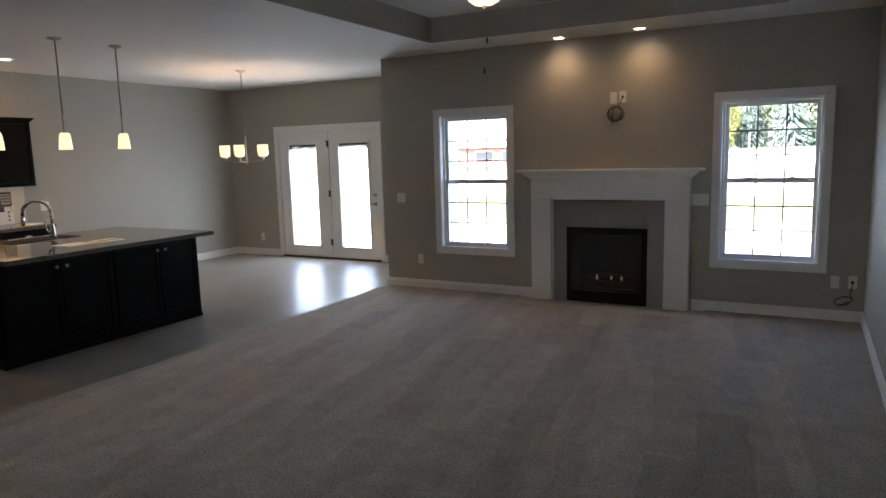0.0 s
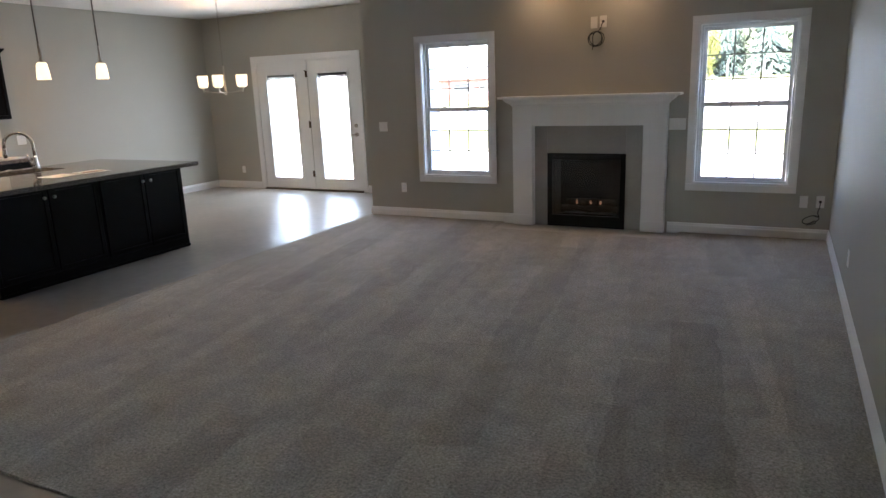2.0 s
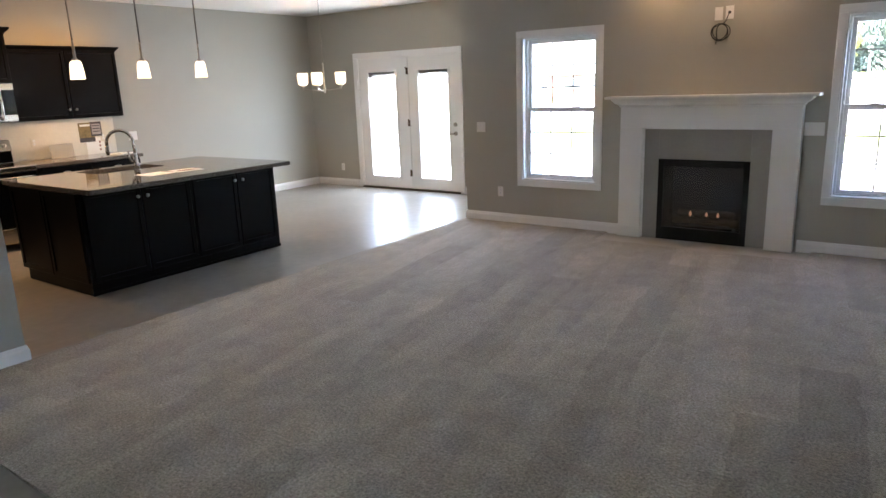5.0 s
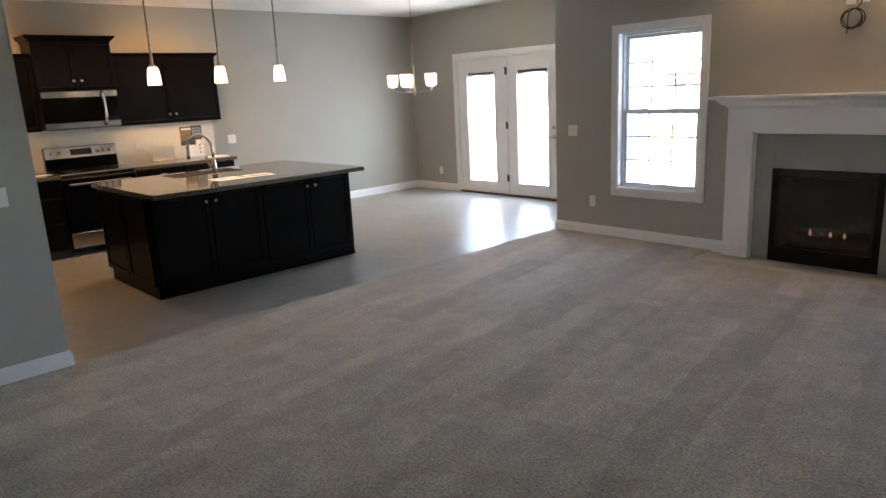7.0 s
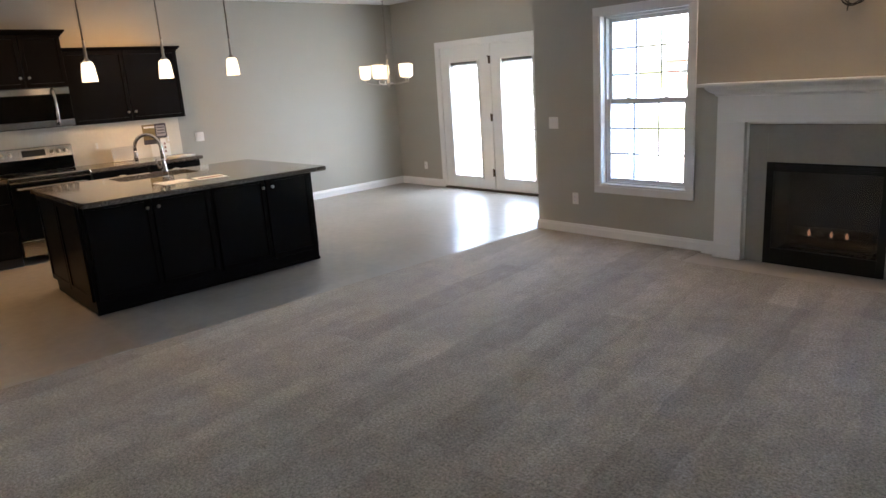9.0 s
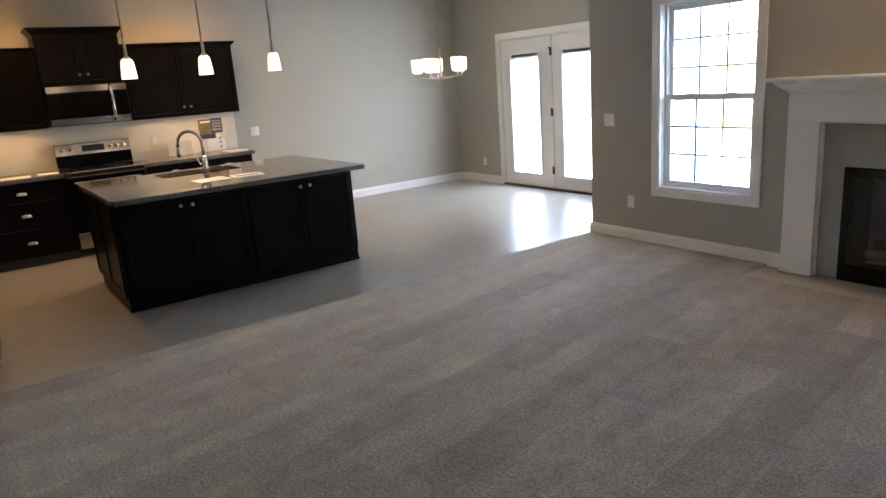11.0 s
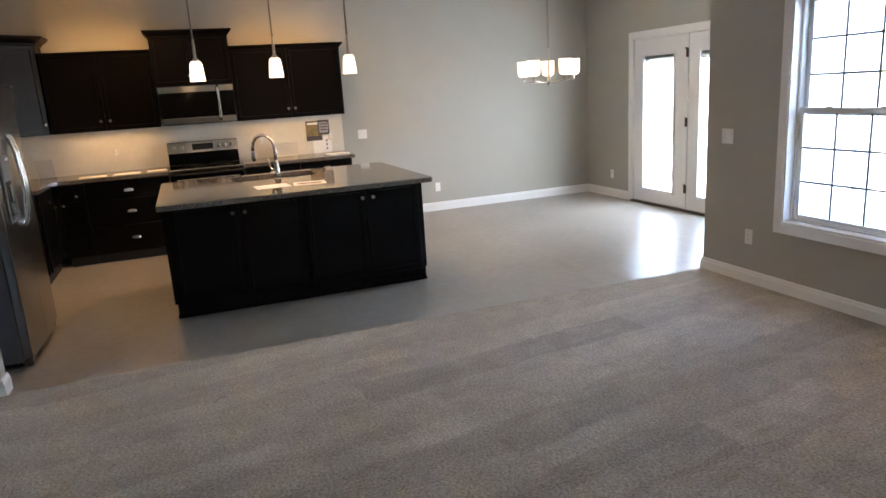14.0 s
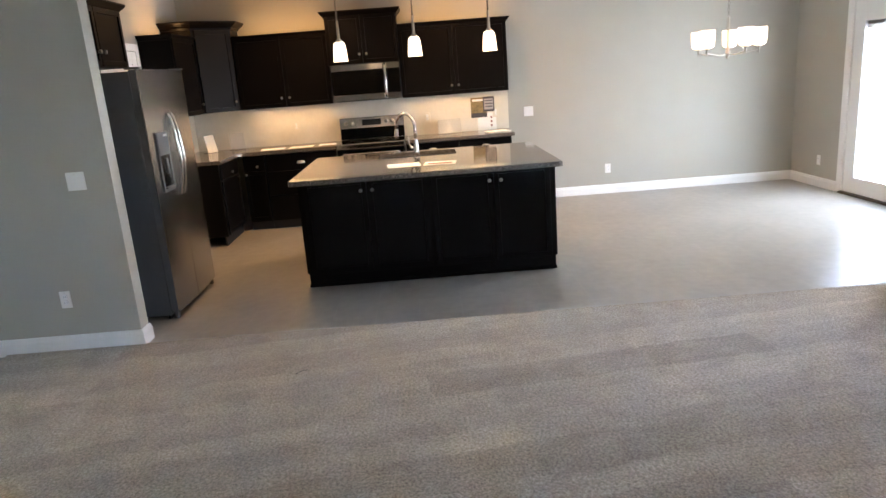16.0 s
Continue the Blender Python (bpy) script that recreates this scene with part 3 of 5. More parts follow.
def french_door():
    d = thing("door_1", label="white glazed double patio door with lever and deadbolt", category="door", kind="structure")
    x0, x1, z1, f = DR[0], DR[1], DR[3], DY
    c = 0.072
    part("door_casing", bx(x0 - c, x1 + c, f - 0.018, f - 0.001, z1, z1 + c, 0.003, 2), M_TRIM, d)
    for a, b in ((x0 - c, x0), (x1, x1 + c)):
        part("door_casing", bx(a, b, f - 0.018, f - 0.001, 0.001, z1 - 0.0005, 0.003, 2), M_TRIM, d)
    bm = bmesh.new()
    box(bm, x0, x0 + 0.022, f - 0.012, f + 0.14, 0.03, z1 - 0.022)
    box(bm, x1 - 0.022, x1, f - 0.012, f + 0.14, 0.03, z1 - 0.022)
    box(bm, x0, x1, f - 0.012, f + 0.14, z1 - 0.022, z1)
    part("door_jamb", bm, M_TRIM, d)
    part("threshold", bx(x0, x1, f - 0.04, f + 0.15, 0.001, 0.022, 0.006, 2), M_BRONZE, d, "dark bronze door threshold")
    # Hidden strips added behind the leaves to stop light leaking through their gaps.
    bm = bmesh.new()
    box(bm, x0 + 0.022, x0 + 0.036, f + 0.0505, f + 0.09, 0.03, z1 - 0.038)
    box(bm, x1 - 0.036, x1 - 0.022, f + 0.0505, f + 0.09, 0.03, z1 - 0.038)
    box(bm, x0 + 0.022, x1 - 0.022, f + 0.0505, f + 0.09, z1 - 0.038, z1 - 0.022)
    box(bm, -6.79, -6.74, f + 0.0505, f + 0.09, 0.03, z1 - 0.038)
    part("backing_stop", bm, M_TRIM, d)
    part("backing_sweep", bx(x0 + 0.024, x1 - 0.024, f + 0.0505, f + 0.07, 0.0222, 0.06), M_BRONZE, d, "dark strip added to close the gap under the leaves")
    xm = -6.765
    part("door_mullion", bx(xm - 0.022, xm + 0.022, f - 0.006, f + 0.05, 0.024, z1 - 0.023, 0.003), M_TRIM, d)
    for i, (a, b) in enumerate(((x0 + 0.024, xm - 0.024), (xm + 0.024, x1 - 0.024))):
        y0, y1 = f + 0.004, f + 0.048
        g = ((-7.555, -6.99), (-6.555, -6.0))[i]
        gz0, gz1 = 0.20, 1.835
        bm = bmesh.new()
        box(bm, a, g[0], y0, y1, 0.026, z1 - 0.026)
        box(bm, g[1], b, y0, y1, 0.026, z1 - 0.026)
        box(bm, g[0], g[1], y0, y1, 0.026, gz0)
        box(bm, g[0], g[1], y0, y1, gz1, z1 - 0.026)
        leaf = part("door_leaf", bm, M_TRIM, d)
        bm = bmesh.new()
        e = 0.03
        box(bm, g[0] - e, g[0] + 0.004, y0 - 0.014, y0 - 0.0005, gz0 - e, gz1 + e, 0.005, 2)
        box(bm, g[1] - 0.004, g[1] + e, y0 - 0.014, y0 - 0.0005, gz0 - e, gz1 + e, 0.005, 2)
        box(bm, g[0] + 0.004, g[1] - 0.004, y0 - 0.014, y0 - 0.0005, gz0 - e, gz0 + 0.004, 0.005, 2)
        box(bm, g[0] + 0.004, g[1] - 0.004, y0 - 0.014, y0 - 0.0005, gz1 - 0.004, gz1 + e, 0.005, 2)
        part("lite_frame", bm, M_TRIM, leaf, "raised moulding round the glass")
        for yy in (y0 + 0.010, y0 + 0.034):
            p = part("pane", bx(g[0], g[1], yy - 0.0015, yy + 0.0015, gz0, gz1), M_GLASS, leaf, "clear glass pane")
            p.visible_shadow = False
        bm = bmesh.new()
        box(bm, g[0] + 0.003, g[1] - 0.003, y0 + 0.015, y0 + 0.029, gz1 - 0.045, gz1 - 0.001, 0.002)
        for k in range(7):
            box(bm, g[0] + 0.006, g[1] - 0.006, y0 + 0.016, y0 + 0.028, gz1 - 0.051 - 0.0055 * k, gz1 - 0.0465 - 0.0055 * k)
        part("blind", bm, M_BLIND, leaf, "raised mini blind stacked between the panes")
    for hz in (0.27, 1.05, 1.83):
        bm = lathe(bmesh.new(), [(0.008, -0.05), (0.008, 0.05)], 10, xm, f - 0.012, hz)
        lathe(bm, [(0.004, 0.05), (0.006, 0.056), (0.002, 0.06)], 8, xm, f - 0.012, hz)
        box(bm, xm - 0.004, xm + 0.03, f - 0.010, f - 0.0065, hz - 0.05, hz + 0.05)
        part("hinge", bm, M_BRONZE, d, "bronze butt hinge")
    part("security_latch", bx(xm - 0.03, xm + 0.004, f - 0.016, f - 0.0065, 1.872, 1.885, 0.003), M_BRONZE, d)
    kx = -5.893
    bm = bmesh.new()
    tube(bm, [(kx, f + 0.004, 1.03), (kx, f - 0.008, 1.03), (kx, f - 0.016, 1.03)], [0.03, 0.03, 0.024], 20)
    box(bm, kx - 0.005, kx + 0.005, f - 0.03, f - 0.016, 1.015, 1.045, 0.003)
    part("deadbolt", bm, M_NICKEL, d, "satin nickel deadbolt thumb turn")
    bm = bmesh.new()
    tube(bm, [(kx, f + 0.004, 0.895), (kx, f - 0.008, 0.895), (kx, f - 0.014, 0.895)], [0.032, 0.032, 0.026], 20)
    tube(bm, [(kx, f - 0.014, 0.895), (kx, f - 0.05, 0.895), (kx - 0.02, f - 0.058, 0.895), (kx - 0.11, f - 0.055, 0.893)], [0.011, 0.010, 0.010, 0.008], 12)
    part("door_handle", bm, M_NICKEL, d, "satin nickel lever handle")


french_door()


# ---- fireplace ----
def fireplace():
    fp = thing("fireplace", (-1.905, FY, 0), label="white painted fireplace mantel with grey tile surround and gas insert", category="fireplace")
    X = lambda v: v + 1.905
    Y = lambda v: v - FY
    # legs with recessed panel edge
    for a, b in ((-2.725, -2.50), (-1.31, -1.085)):
        bm = bmesh.new()
        box(bm, X(a), X(b), -0.12, -0.001, 0.0145, 1.13, 0.002)
        part("mantel_leg", bm, M_TRIM, fp)
        part("leg_plinth", bx(X(a) - 0.006, X(b) + 0.006, -0.127, -0.1205, 0.0148, 0.13, 0.003, 2), M_TRIM, fp)
        part("leg_trim", bx(X(a) + (0.225 if a < -2 else -0.014), X(a) + (0.239 if a < -2 else 0.0) , -0.075, -0.06, 0.0148, 1.128, 0.003, 2), M_TRIM, fp)
    part("frieze_board", bx(X(-2.725), X(-1.085), -0.12, -0.001, 1.1305, 1.36, 0.002), M_TRIM, fp)
    part("opening_moulding", bx(X(-2.50), X(-1.31), -0.075, -0.06, 1.114, 1.1285, 0.003), M_TRIM, fp)
    # crown under the shelf
    prof = [(0, 1.33), (0.012, 1.335), (0.016, 1.35), (0.03, 1.358), (0.052, 1.372), (0.072, 1.392), (0.078, 1.41), (0.0, 1.41)]
    bm = bmesh.new()
    sweep(bm, [(X(-2.725), -0.001), (X(-2.725), -0.1205), (X(-1.085), -0.1205), (X(-1.085), -0.001)], prof)
    part("crown_moulding", bm, M_TRIM, fp)
    part("mantel_shelf", bx(X(-2.86), X(-0.955), -0.225, -0.001, 1.4105, 1.436, 0.006, 3), M_TRIM, fp)
    # tile surround
    bm = bmesh.new()
    for b in ((-2.497, -2.342, 0.0115, 1.112), (-1.490, -1.313, 0.0115, 1.112), (-2.3415, -1.4905, 0.822, 1.112)):
        box(bm, X(b[0]), X(b[1]), -0.062, -0.002, b[2], b[3], 0.0015)
    part("tile_surround", bm, M_SURR, fp, "smooth grey tile surround")
    bm = bmesh.new()
    x0, x1 = X(-2.338), X(-1.494)
    for b in ((x0 - 0.0035, x0 + 0.05, 0.0112, 0.8215), (x1 - 0.05, x1 + 0.0035, 0.0112, 0.8215), (x0 + 0.05, x1 - 0.05, 0.755, 0.8215), (x0 + 0.05, x1 - 0.05, 0.0112, 0.14)):
        box(bm, b[0], b[1], -0.0645, -0.03, b[2], b[3], 0.001)
    frame_ob = part("insert_frame", bm, M_BLACKM, fp, "black metal face frame")
    for k in range(4):
        part("louvre", bx(x0 + 0.06, x1 - 0.06, -0.067, -0.065, 0.765 + 0.012 * k, 0.770 + 0.012 * k), M_KICK, frame_ob)
    bm = bmesh.new()
    a, b = x0 + 0.02, x1 - 0.02
    box(bm, a, b, 0.30, 0.32, 0.05, 0.80)
    box(bm, a, a + 0.02, -0.0298, 0.30, 0.05, 0.80)
    box(bm, b - 0.02, b, -0.0298, 0.30, 0.05, 0.80)
    box(bm, a + 0.02, b - 0.02, -0.0298, 0.30, 0.05, 0.10)
    box(bm, a + 0.02, b - 0.02, -0.0298, 0.30, 0.78, 0.80)
    part("firebox", bm, M_EMBER, fp, "dark firebox lining")
    rnd = random.Random(5)
    for i, (lx, ly, ln, rr, rot) in enumerate(((0.0, 0.12, 0.27, 0.042, 4), (-0.12, 0.06, 0.2, 0.035, -18), (0.14, 0.07, 0.19, 0.034, 22), (0.02, 0.02, 0.30, 0.036, -3), (-0.05, 0.10, 0.12, 0.03, 60))):
        bm = bmesh.new()
        pts = [(lx + (k / 5 - 0.5) * 2 * ln * math.cos(radians(rot)), ly + (k / 5 - 0.5) * 2 * ln * math.sin(radians(rot)) * 0.4, 0.20 + 0.055 * (i in (0, 4)) + rnd.uniform(-0.008, 0.008)) for k in range(6)]
        tube(bm, pts, [rr * rnd.uniform(0.8, 1.1) for _ in pts], 9)
        part("log", bm, M_LOG, fp, "charred ceramic log", smooth=True)
    part("grate", bx(-0.28, 0.28, -0.01, 0.16, 0.101, 0.155, 0.01), M_BLACKM, fp)
    for fx, fy, h in ((-0.12, 0.0, 0.075), (0.03, 0.02, 0.06), (0.14, 0.01, 0.065)):
        part("flame", lathe(bmesh.new(), [(0.004, 0), (0.012, 0.012), (0.011, h * 0.4), (0.003, h * 0.75)], 8, fx, fy, 0.255), M_FLAME, fp, "small orange gas flame", True)
    p = part("fire_glass", bx(x0 + 0.048, x1 - 0.048, -0.045, -0.041, 0.138, 0.757), M_GLASS, fp, "clear fire glass")
    p.visible_shadow = False


fireplace()


# ---- wall plates ----
def plate(name, place, turn, w=0.07, h=0.115, gangs=1, kind="outlet", material=None):
    """A cover plate; its face looks along -y before the turn."""
    lab = {"outlet": "white duplex outlet in a white cover plate", "switch": "white light switch plate with rockers", "blank": "white blank cover plate", "cable": "white cable plate with black grommet"}[kind]
    t = thing(name, place, turn, lab, "wall plate", "wall plates")
    part("cover_plate", bx(-w / 2, w / 2, -0.007, -0.0008, -h / 2, h / 2, 0.002, 2), material or M_PLASTIC, t)
    for g in range(gangs):
        gx = (g - (gangs - 1) / 2) * 0.046
        if kind == "switch":
            part("switch_frame", bx(gx - 0.018, gx + 0.018, -0.0078, -0.0071, -0.035, 0.035), M_SASH, t)
            bm = bmesh.new()
            box(bm, gx - 0.0155, gx + 0.0155, -0.0115, -0.0079, -0.0325, 0.0325, 0.002)
            part("rocker", bm, M_PLASTIC, t)
        elif kind == "outlet":
            for s in (-1, 1):
                o = part("receptacle", lathe(bmesh.new(), [(0.0165, 0), (0.016, 0.002)], 16), M_SASH, t)
                o.matrix_basis = pose(gx, -0.0071, s * 0.0195, 90)
                for q in (-0.0065, 0.0065):
                    part("slot", bx(q - 0.001, q + 0.001, -0.004, 0.005, 0.0021, 0.0024), M_SLOT, o)
        elif kind == "cable":
            o = part("grommet", lathe(bmesh.new(), [(0.014, 0), (0.012, 0.004), (0.006, 0.004)], 14), M_CABLE, t, "black cable grommet")
            o.matrix_basis = pose(gx, -0.0071, 0, 90)
    part("screw", bx(-0.002, 0.002, -0.0076, -0.0071, h / 2 - 0.014, h / 2 - 0.010), M_NICKEL, t)
    return t


plate("light_switch", (-4.46, FY, 1.115), 0, 0.115, 0.115, 2, "switch")
plate("light_switch", (-1.0, FY, 1.12), 0, 0.16, 0.115, 3, "switch")
plate("wall_outlet", (-4.21, FY, 0.37), 0)
plate("blank_plate", (0.185, FY, 0.375), 0, kind="blank")
plate("cable_plate", (0.325, FY, 0.38), 0, kind="cable")
plate("blank_plate", (-1.862, FY, 2.155), 0, kind="blank")
plate("cable_plate", (-1.768, FY, 2.16), 0, kind="cable")
plate("wall_outlet", (-8.227, DY, 0.313), 0)
plate("light_switch", (RX, 5.41, 1.10), 90, 0.115, 0.115, 2, "switch")
plate("wall_outlet", (RX, 6.385, 0.317), 90)
plate("light_switch", (-4.70, 1.885, 1.13), 90, 0.115, 0.115, 2, "switch")
plate("wall_outlet", (-4.70, 1.66, 0.362), 90)
plate("wall_outlet", (FX1, 5.146, 0.346), -90)
for py, pz in ((2.555, 1.13), (4.158, 1.12), (5.0, 1.12)):
    plate("wall_outlet", (RX + 0.0105, py, pz), 90, material=M_SPLASH)


def cable(name, pts, r, label):
    cu = bpy.data.curves.new(name, "CURVE")
    cu.dimensions, cu.bevel_depth, cu.bevel_resolution, cu.resolution_u = "3D", r, 2, 4
    sp = cu.splines.new("BEZIER")
    sp.bezier_points.add(len(pts) - 1)
    for b, p in zip(sp.bezier_points, pts):
        b.co, b.handle_left_type, b.handle_right_type = p, "AUTO", "AUTO"
    cu.materials.append(M_CABLE)
    ob = new(name, cu)
    me = bpy.data.meshes.new_from_object(ob)
    bpy.data.objects.remove(ob)
    return tagged(new(name, me), label, "cable")


pts = [(-1.768, FY - 0.012, 2.16), (-1.775, FY - 0.035, 2.13), (-1.80, FY - 0.02, 2.08)]
for k in range(25):
    a = radians(100 + 45 * k)
    r = 0.070 + 0.012 * math.sin(k * 0.9)
    pts.append((-1.838 + 0.008 * math.sin(k * 0.37) + r * math.cos(a), FY - 0.018 - 0.0012 * (k % 5), 1.985 + r * math.sin(a) * 1.0))
pts += [(-1.87, FY - 0.012, 1.92), (-1.875, FY - 0.012, 1.885)]
cable("coaxial_cable", pts, 0.0042, "black coaxial cable coiled below a wall plate")
pts = [(0.325, FY - 0.012, 0.38), (0.322, FY - 0.04, 0.34), (0.31, FY - 0.03, 0.27)]
for k in range(14):
    a = radians(20 + 50 * k)
    pts.append((0.255 + 0.07 * math.cos(a), FY - 0.03 - 0.0015 * (k % 4), 0.21 + 0.035 * math.sin(a) + 0.02 * math.cos(a)))
pts += [(0.22, FY - 0.03, 0.155)]
cable("coaxial_cable", pts, 0.0042, "black coaxial cable hanging from a low wall plate")


# ---- lamps ----
def recessed(x, y, n=24):
    t = thing("recessed_light", (x, y, CEIL), label="lit recessed ceiling light with white trim ring", category="ceiling light", group="recessed lights")
    part("trim_ring", lathe(bmesh.new(), [(0.052, -0.001), (0.085, -0.001), (0.083, -0.007), (0.056, -0.011), (0.052, -0.001)], n, caps=False), M_TRIM, t)
    part("lens", lathe(bmesh.new(), [(0.051, -0.0035), (0.05, -0.006)], n), M_CAN, t, "glowing lamp lens")


for cx, cy in ((-2.38, 7.0), (-1.56, 6.965), (-7.78, 4.53), (-7.78, 2.9)):
    recessed(cx, cy)


def pendant(x, y):
    t = thing("pendant_light", (x, y, CEIL), label="nickel rod pendant with lit frosted glass shade over the island", category="pendant light", group="pendants over the island")
    part("canopy", lathe(bmesh.new(), [(0.062, -0.001), (0.06, -0.008), (0.04, -0.02), (0.012, -0.026), (0.008, -0.035)], 24), M_NICKEL, t, smooth=True)
    zs = 1.935 - CEIL
    part("rod", tube(bmesh.new(), [(0, 0, -0.03), (0, 0, zs + 0.03)], 0.0065, 8), M_ROD, t, "dark nickel rod")
    part("socket_cup", lathe(bmesh.new(), [(0.008, 0.16), (0.010, 0.155), (0.012, 0.02), (0.018, 0.012), (0.030, 0.0), (0.030, -0.008)], 20, cz=zs), M_NICKEL, t, smooth=True)
    s = part("shade", lathe(bmesh.new(), [(0.028, -0.004), (0.040, -0.010), (0.048, -0.030), (0.054, -0.08), (0.060, -0.160), (0.056, -0.160), (0.050, -0.08), (0.044, -0.030), (0.036, -0.014), (0.028, -0.008)], 28, cz=zs, caps=False), M_SHADE, t, "glowing frosted glass shade", True)


for cx, cy in PEND:
    pendant(cx, cy)


def chandelier():
    t = thing("chandelier", (CH[0], CH[1], CEIL), label="five-arm brushed nickel chandelier with lit frosted glass shades", category="chandelier")
    part("canopy", lathe(bmesh.new(), [(0.065, -0.001), (0.062, -0.01), (0.035, -0.026), (0.010, -0.03), (0.006, -0.045)], 24), M_NICKEL, t, smooth=True)
    z0 = 1.58 - CEIL
    bm = bmesh.new()
    n = 26
    ztop, zbot = -0.045, 1.94 - CEIL
    for k in range(n):
        zc = ztop + (zbot - ztop) * (k + 0.5) / n
        h = (ztop - zbot) / n * 0.62
        ring = [((0.010 * math.cos(a) if k % 2 else 0), (0 if k % 2 else 0.010 * math.cos(a)), zc + h * math.sin(a)) for a in [2 * math.pi * q / 8 for q in range(8)]]
        tube(bm, ring, 0.0022, 5, closed=True)
    part("chain", bm, M_ROD, t, "dark nickel chain")
    part("stem", lathe(bmesh.new(), [(0.004, 0.36), (0.012, 0.35), (0.012, 0.30), (0.010, 0.29), (0.010, 0.1), (0.013, 0.09), (0.018, 0.05), (0.022, 0.035), (0.022, 0.015), (0.012, 0.0), (0.014, -0.008), (0.004, -0.02)], 16, cz=z0), M_NICKEL, t, smooth=True)
    for k in range(5):
        a = radians(8.4 + 72 * k)
        c, s = math.cos(a), math.sin(a)
        prof = [(0.02, 0.02), (0.08, 0.014), (0.16, 0.022), (0.23, 0.034), (0.262, 0.04), (0.27, 0.05), (0.27, 0.075)]
        part("arm", tube(bmesh.new(), [(r * c, r * s, z0 + z) for r, z in prof], 0.0058, 8), M_NICKEL, t, smooth=True)
        part("cup", lathe(bmesh.new(), [(0.003, 0.018), (0.008, 0.026), (0.006, 0.034), (0.011, 0.045), (0.012, 0.07), (0.032, 0.078), (0.032, 0.084)], 18, 0.27 * c, 0.27 * s, z0), M_NICKEL, t, smooth=True)
        part("shade", lathe(bmesh.new(), [(0.03, 0.082), (0.048, 0.088), (0.062, 0.105), (0.067, 0.16), (0.068, 0.24), (0.064, 0.24), (0.063, 0.16), (0.058, 0.110), (0.046, 0.094), (0.03, 0.088)], 26, 0.27 * c, 0.27 * s, z0, caps=False), M_SHADE, t, "glowing frosted glass shade", True)


chandelier()

fx, fy = -1.94, 4.22
fl = thing("ceiling_fan_light", (fx, fy, TZ), label="bowl light with two pull chains under the tray ceiling", category="ceiling light")
part("canopy", lathe(bmesh.new(), [(0.075, -0.001), (0.07, -0.03), (0.03, -0.06), (0.014, -0.065)], 24), M_BRONZE, fl, smooth=True)
part("downrod", tube(bmesh.new(), [(0, 0, -0.06), (0, 0, -0.22)], 0.013, 10), M_BRONZE, fl)
part("motor_housing", lathe(bmesh.new(), [(0.03, -0.21), (0.10, -0.225), (0.135, -0.26), (0.135, -0.31), (0.09, -0.345), (0.06, -0.35), (0.06, -0.375), (0.115, -0.385), (0.118, -0.395)], 28), M_BRONZE, fl, smooth=True)
part("bowl", lathe(bmesh.new(), [(0.112, -0.396), (0.116, -0.41), (0.10, -0.438), (0.065, -0.46), (0.02, -0.469), (0.004, -0.47)], 28), M_BOWL, fl, "glowing alabaster glass bowl", True)
part("finial", lathe(bmesh.new(), [(0.012, -0.469), (0.014, -0.476), (0.004, -0.488)], 12), M_BRONZE, fl)
for dx, dy, zb in ((0.03, -0.03, -0.67), (-0.02, 0.03, -0.85)):
    part("pull_chain", tube(bmesh.new(), [(dx, dy, -0.38), (dx, dy, zb)], 0.0006, 5), M_NICKEL, fl)
    part("chain_pull", lathe(bmesh.new(), [(0.003, 0.0), (0.008, -0.012), (0.008, -0.03), (0.004, -0.04)], 10, dx, dy, zb), M_BRONZE, fl, "dark wooden chain pull", True)
lamp("bowl_bulb", "POINT", (fx, fy, 2.54), 1.5 * LAMP, 0.08)

vent = thing("ceiling_vent", (-4.0, 6.95, CEIL), label="white slotted ceiling air vent", category="vent")
part("vent_frame", bx(-0.16, 0.16, -0.075, 0.075, -0.006, -0.001, 0.002), M_TRIM, vent)
for k in range(8):
    part("slat", bx(-0.145, 0.145, -0.062 + 0.0165 * k, -0.053 + 0.0165 * k, -0.010, -0.0062), M_CEIL, vent)


# ---- kitchen ----
def door_bm(x0, x1, z0, z1, y=0.0, rail=0.055, t=0.019):
    """A shaker front, one solid with a recessed panel, whose face is at y - t."""
    bm = bx(x0, x1, y - t, y - 0.0005, z0, z1)
    bm.normal_update()
    face = min(bm.faces, key=lambda f: f.calc_center_median().y)
    outer = list(face.edges)
    bmesh.ops.inset_region(bm, faces=[face], thickness=rail, depth=0.0)
    bmesh.ops.inset_region(bm, faces=[face], thickness=0.003, depth=0.0)
    for v in face.verts:
        v.co.y += 0.009
    bmesh.ops.bevel(bm, geom=[e for e in outer if e.is_valid], offset=0.002, segments=1, affect="EDGES")
    return bm


def knob(parent, x, z, y=-0.019):
    bm = bmesh.new()
    tube(bm, [(x, y, z), (x, y - 0.012, z), (x, y - 0.014, z), (x, y - 0.024, z), (x, y - 0.028, z)], [0.006, 0.005, 0.014, 0.015, 0.009], 14)
    return part("knob", bm, M_NICKEL, parent, "round brushed nickel knob", True)


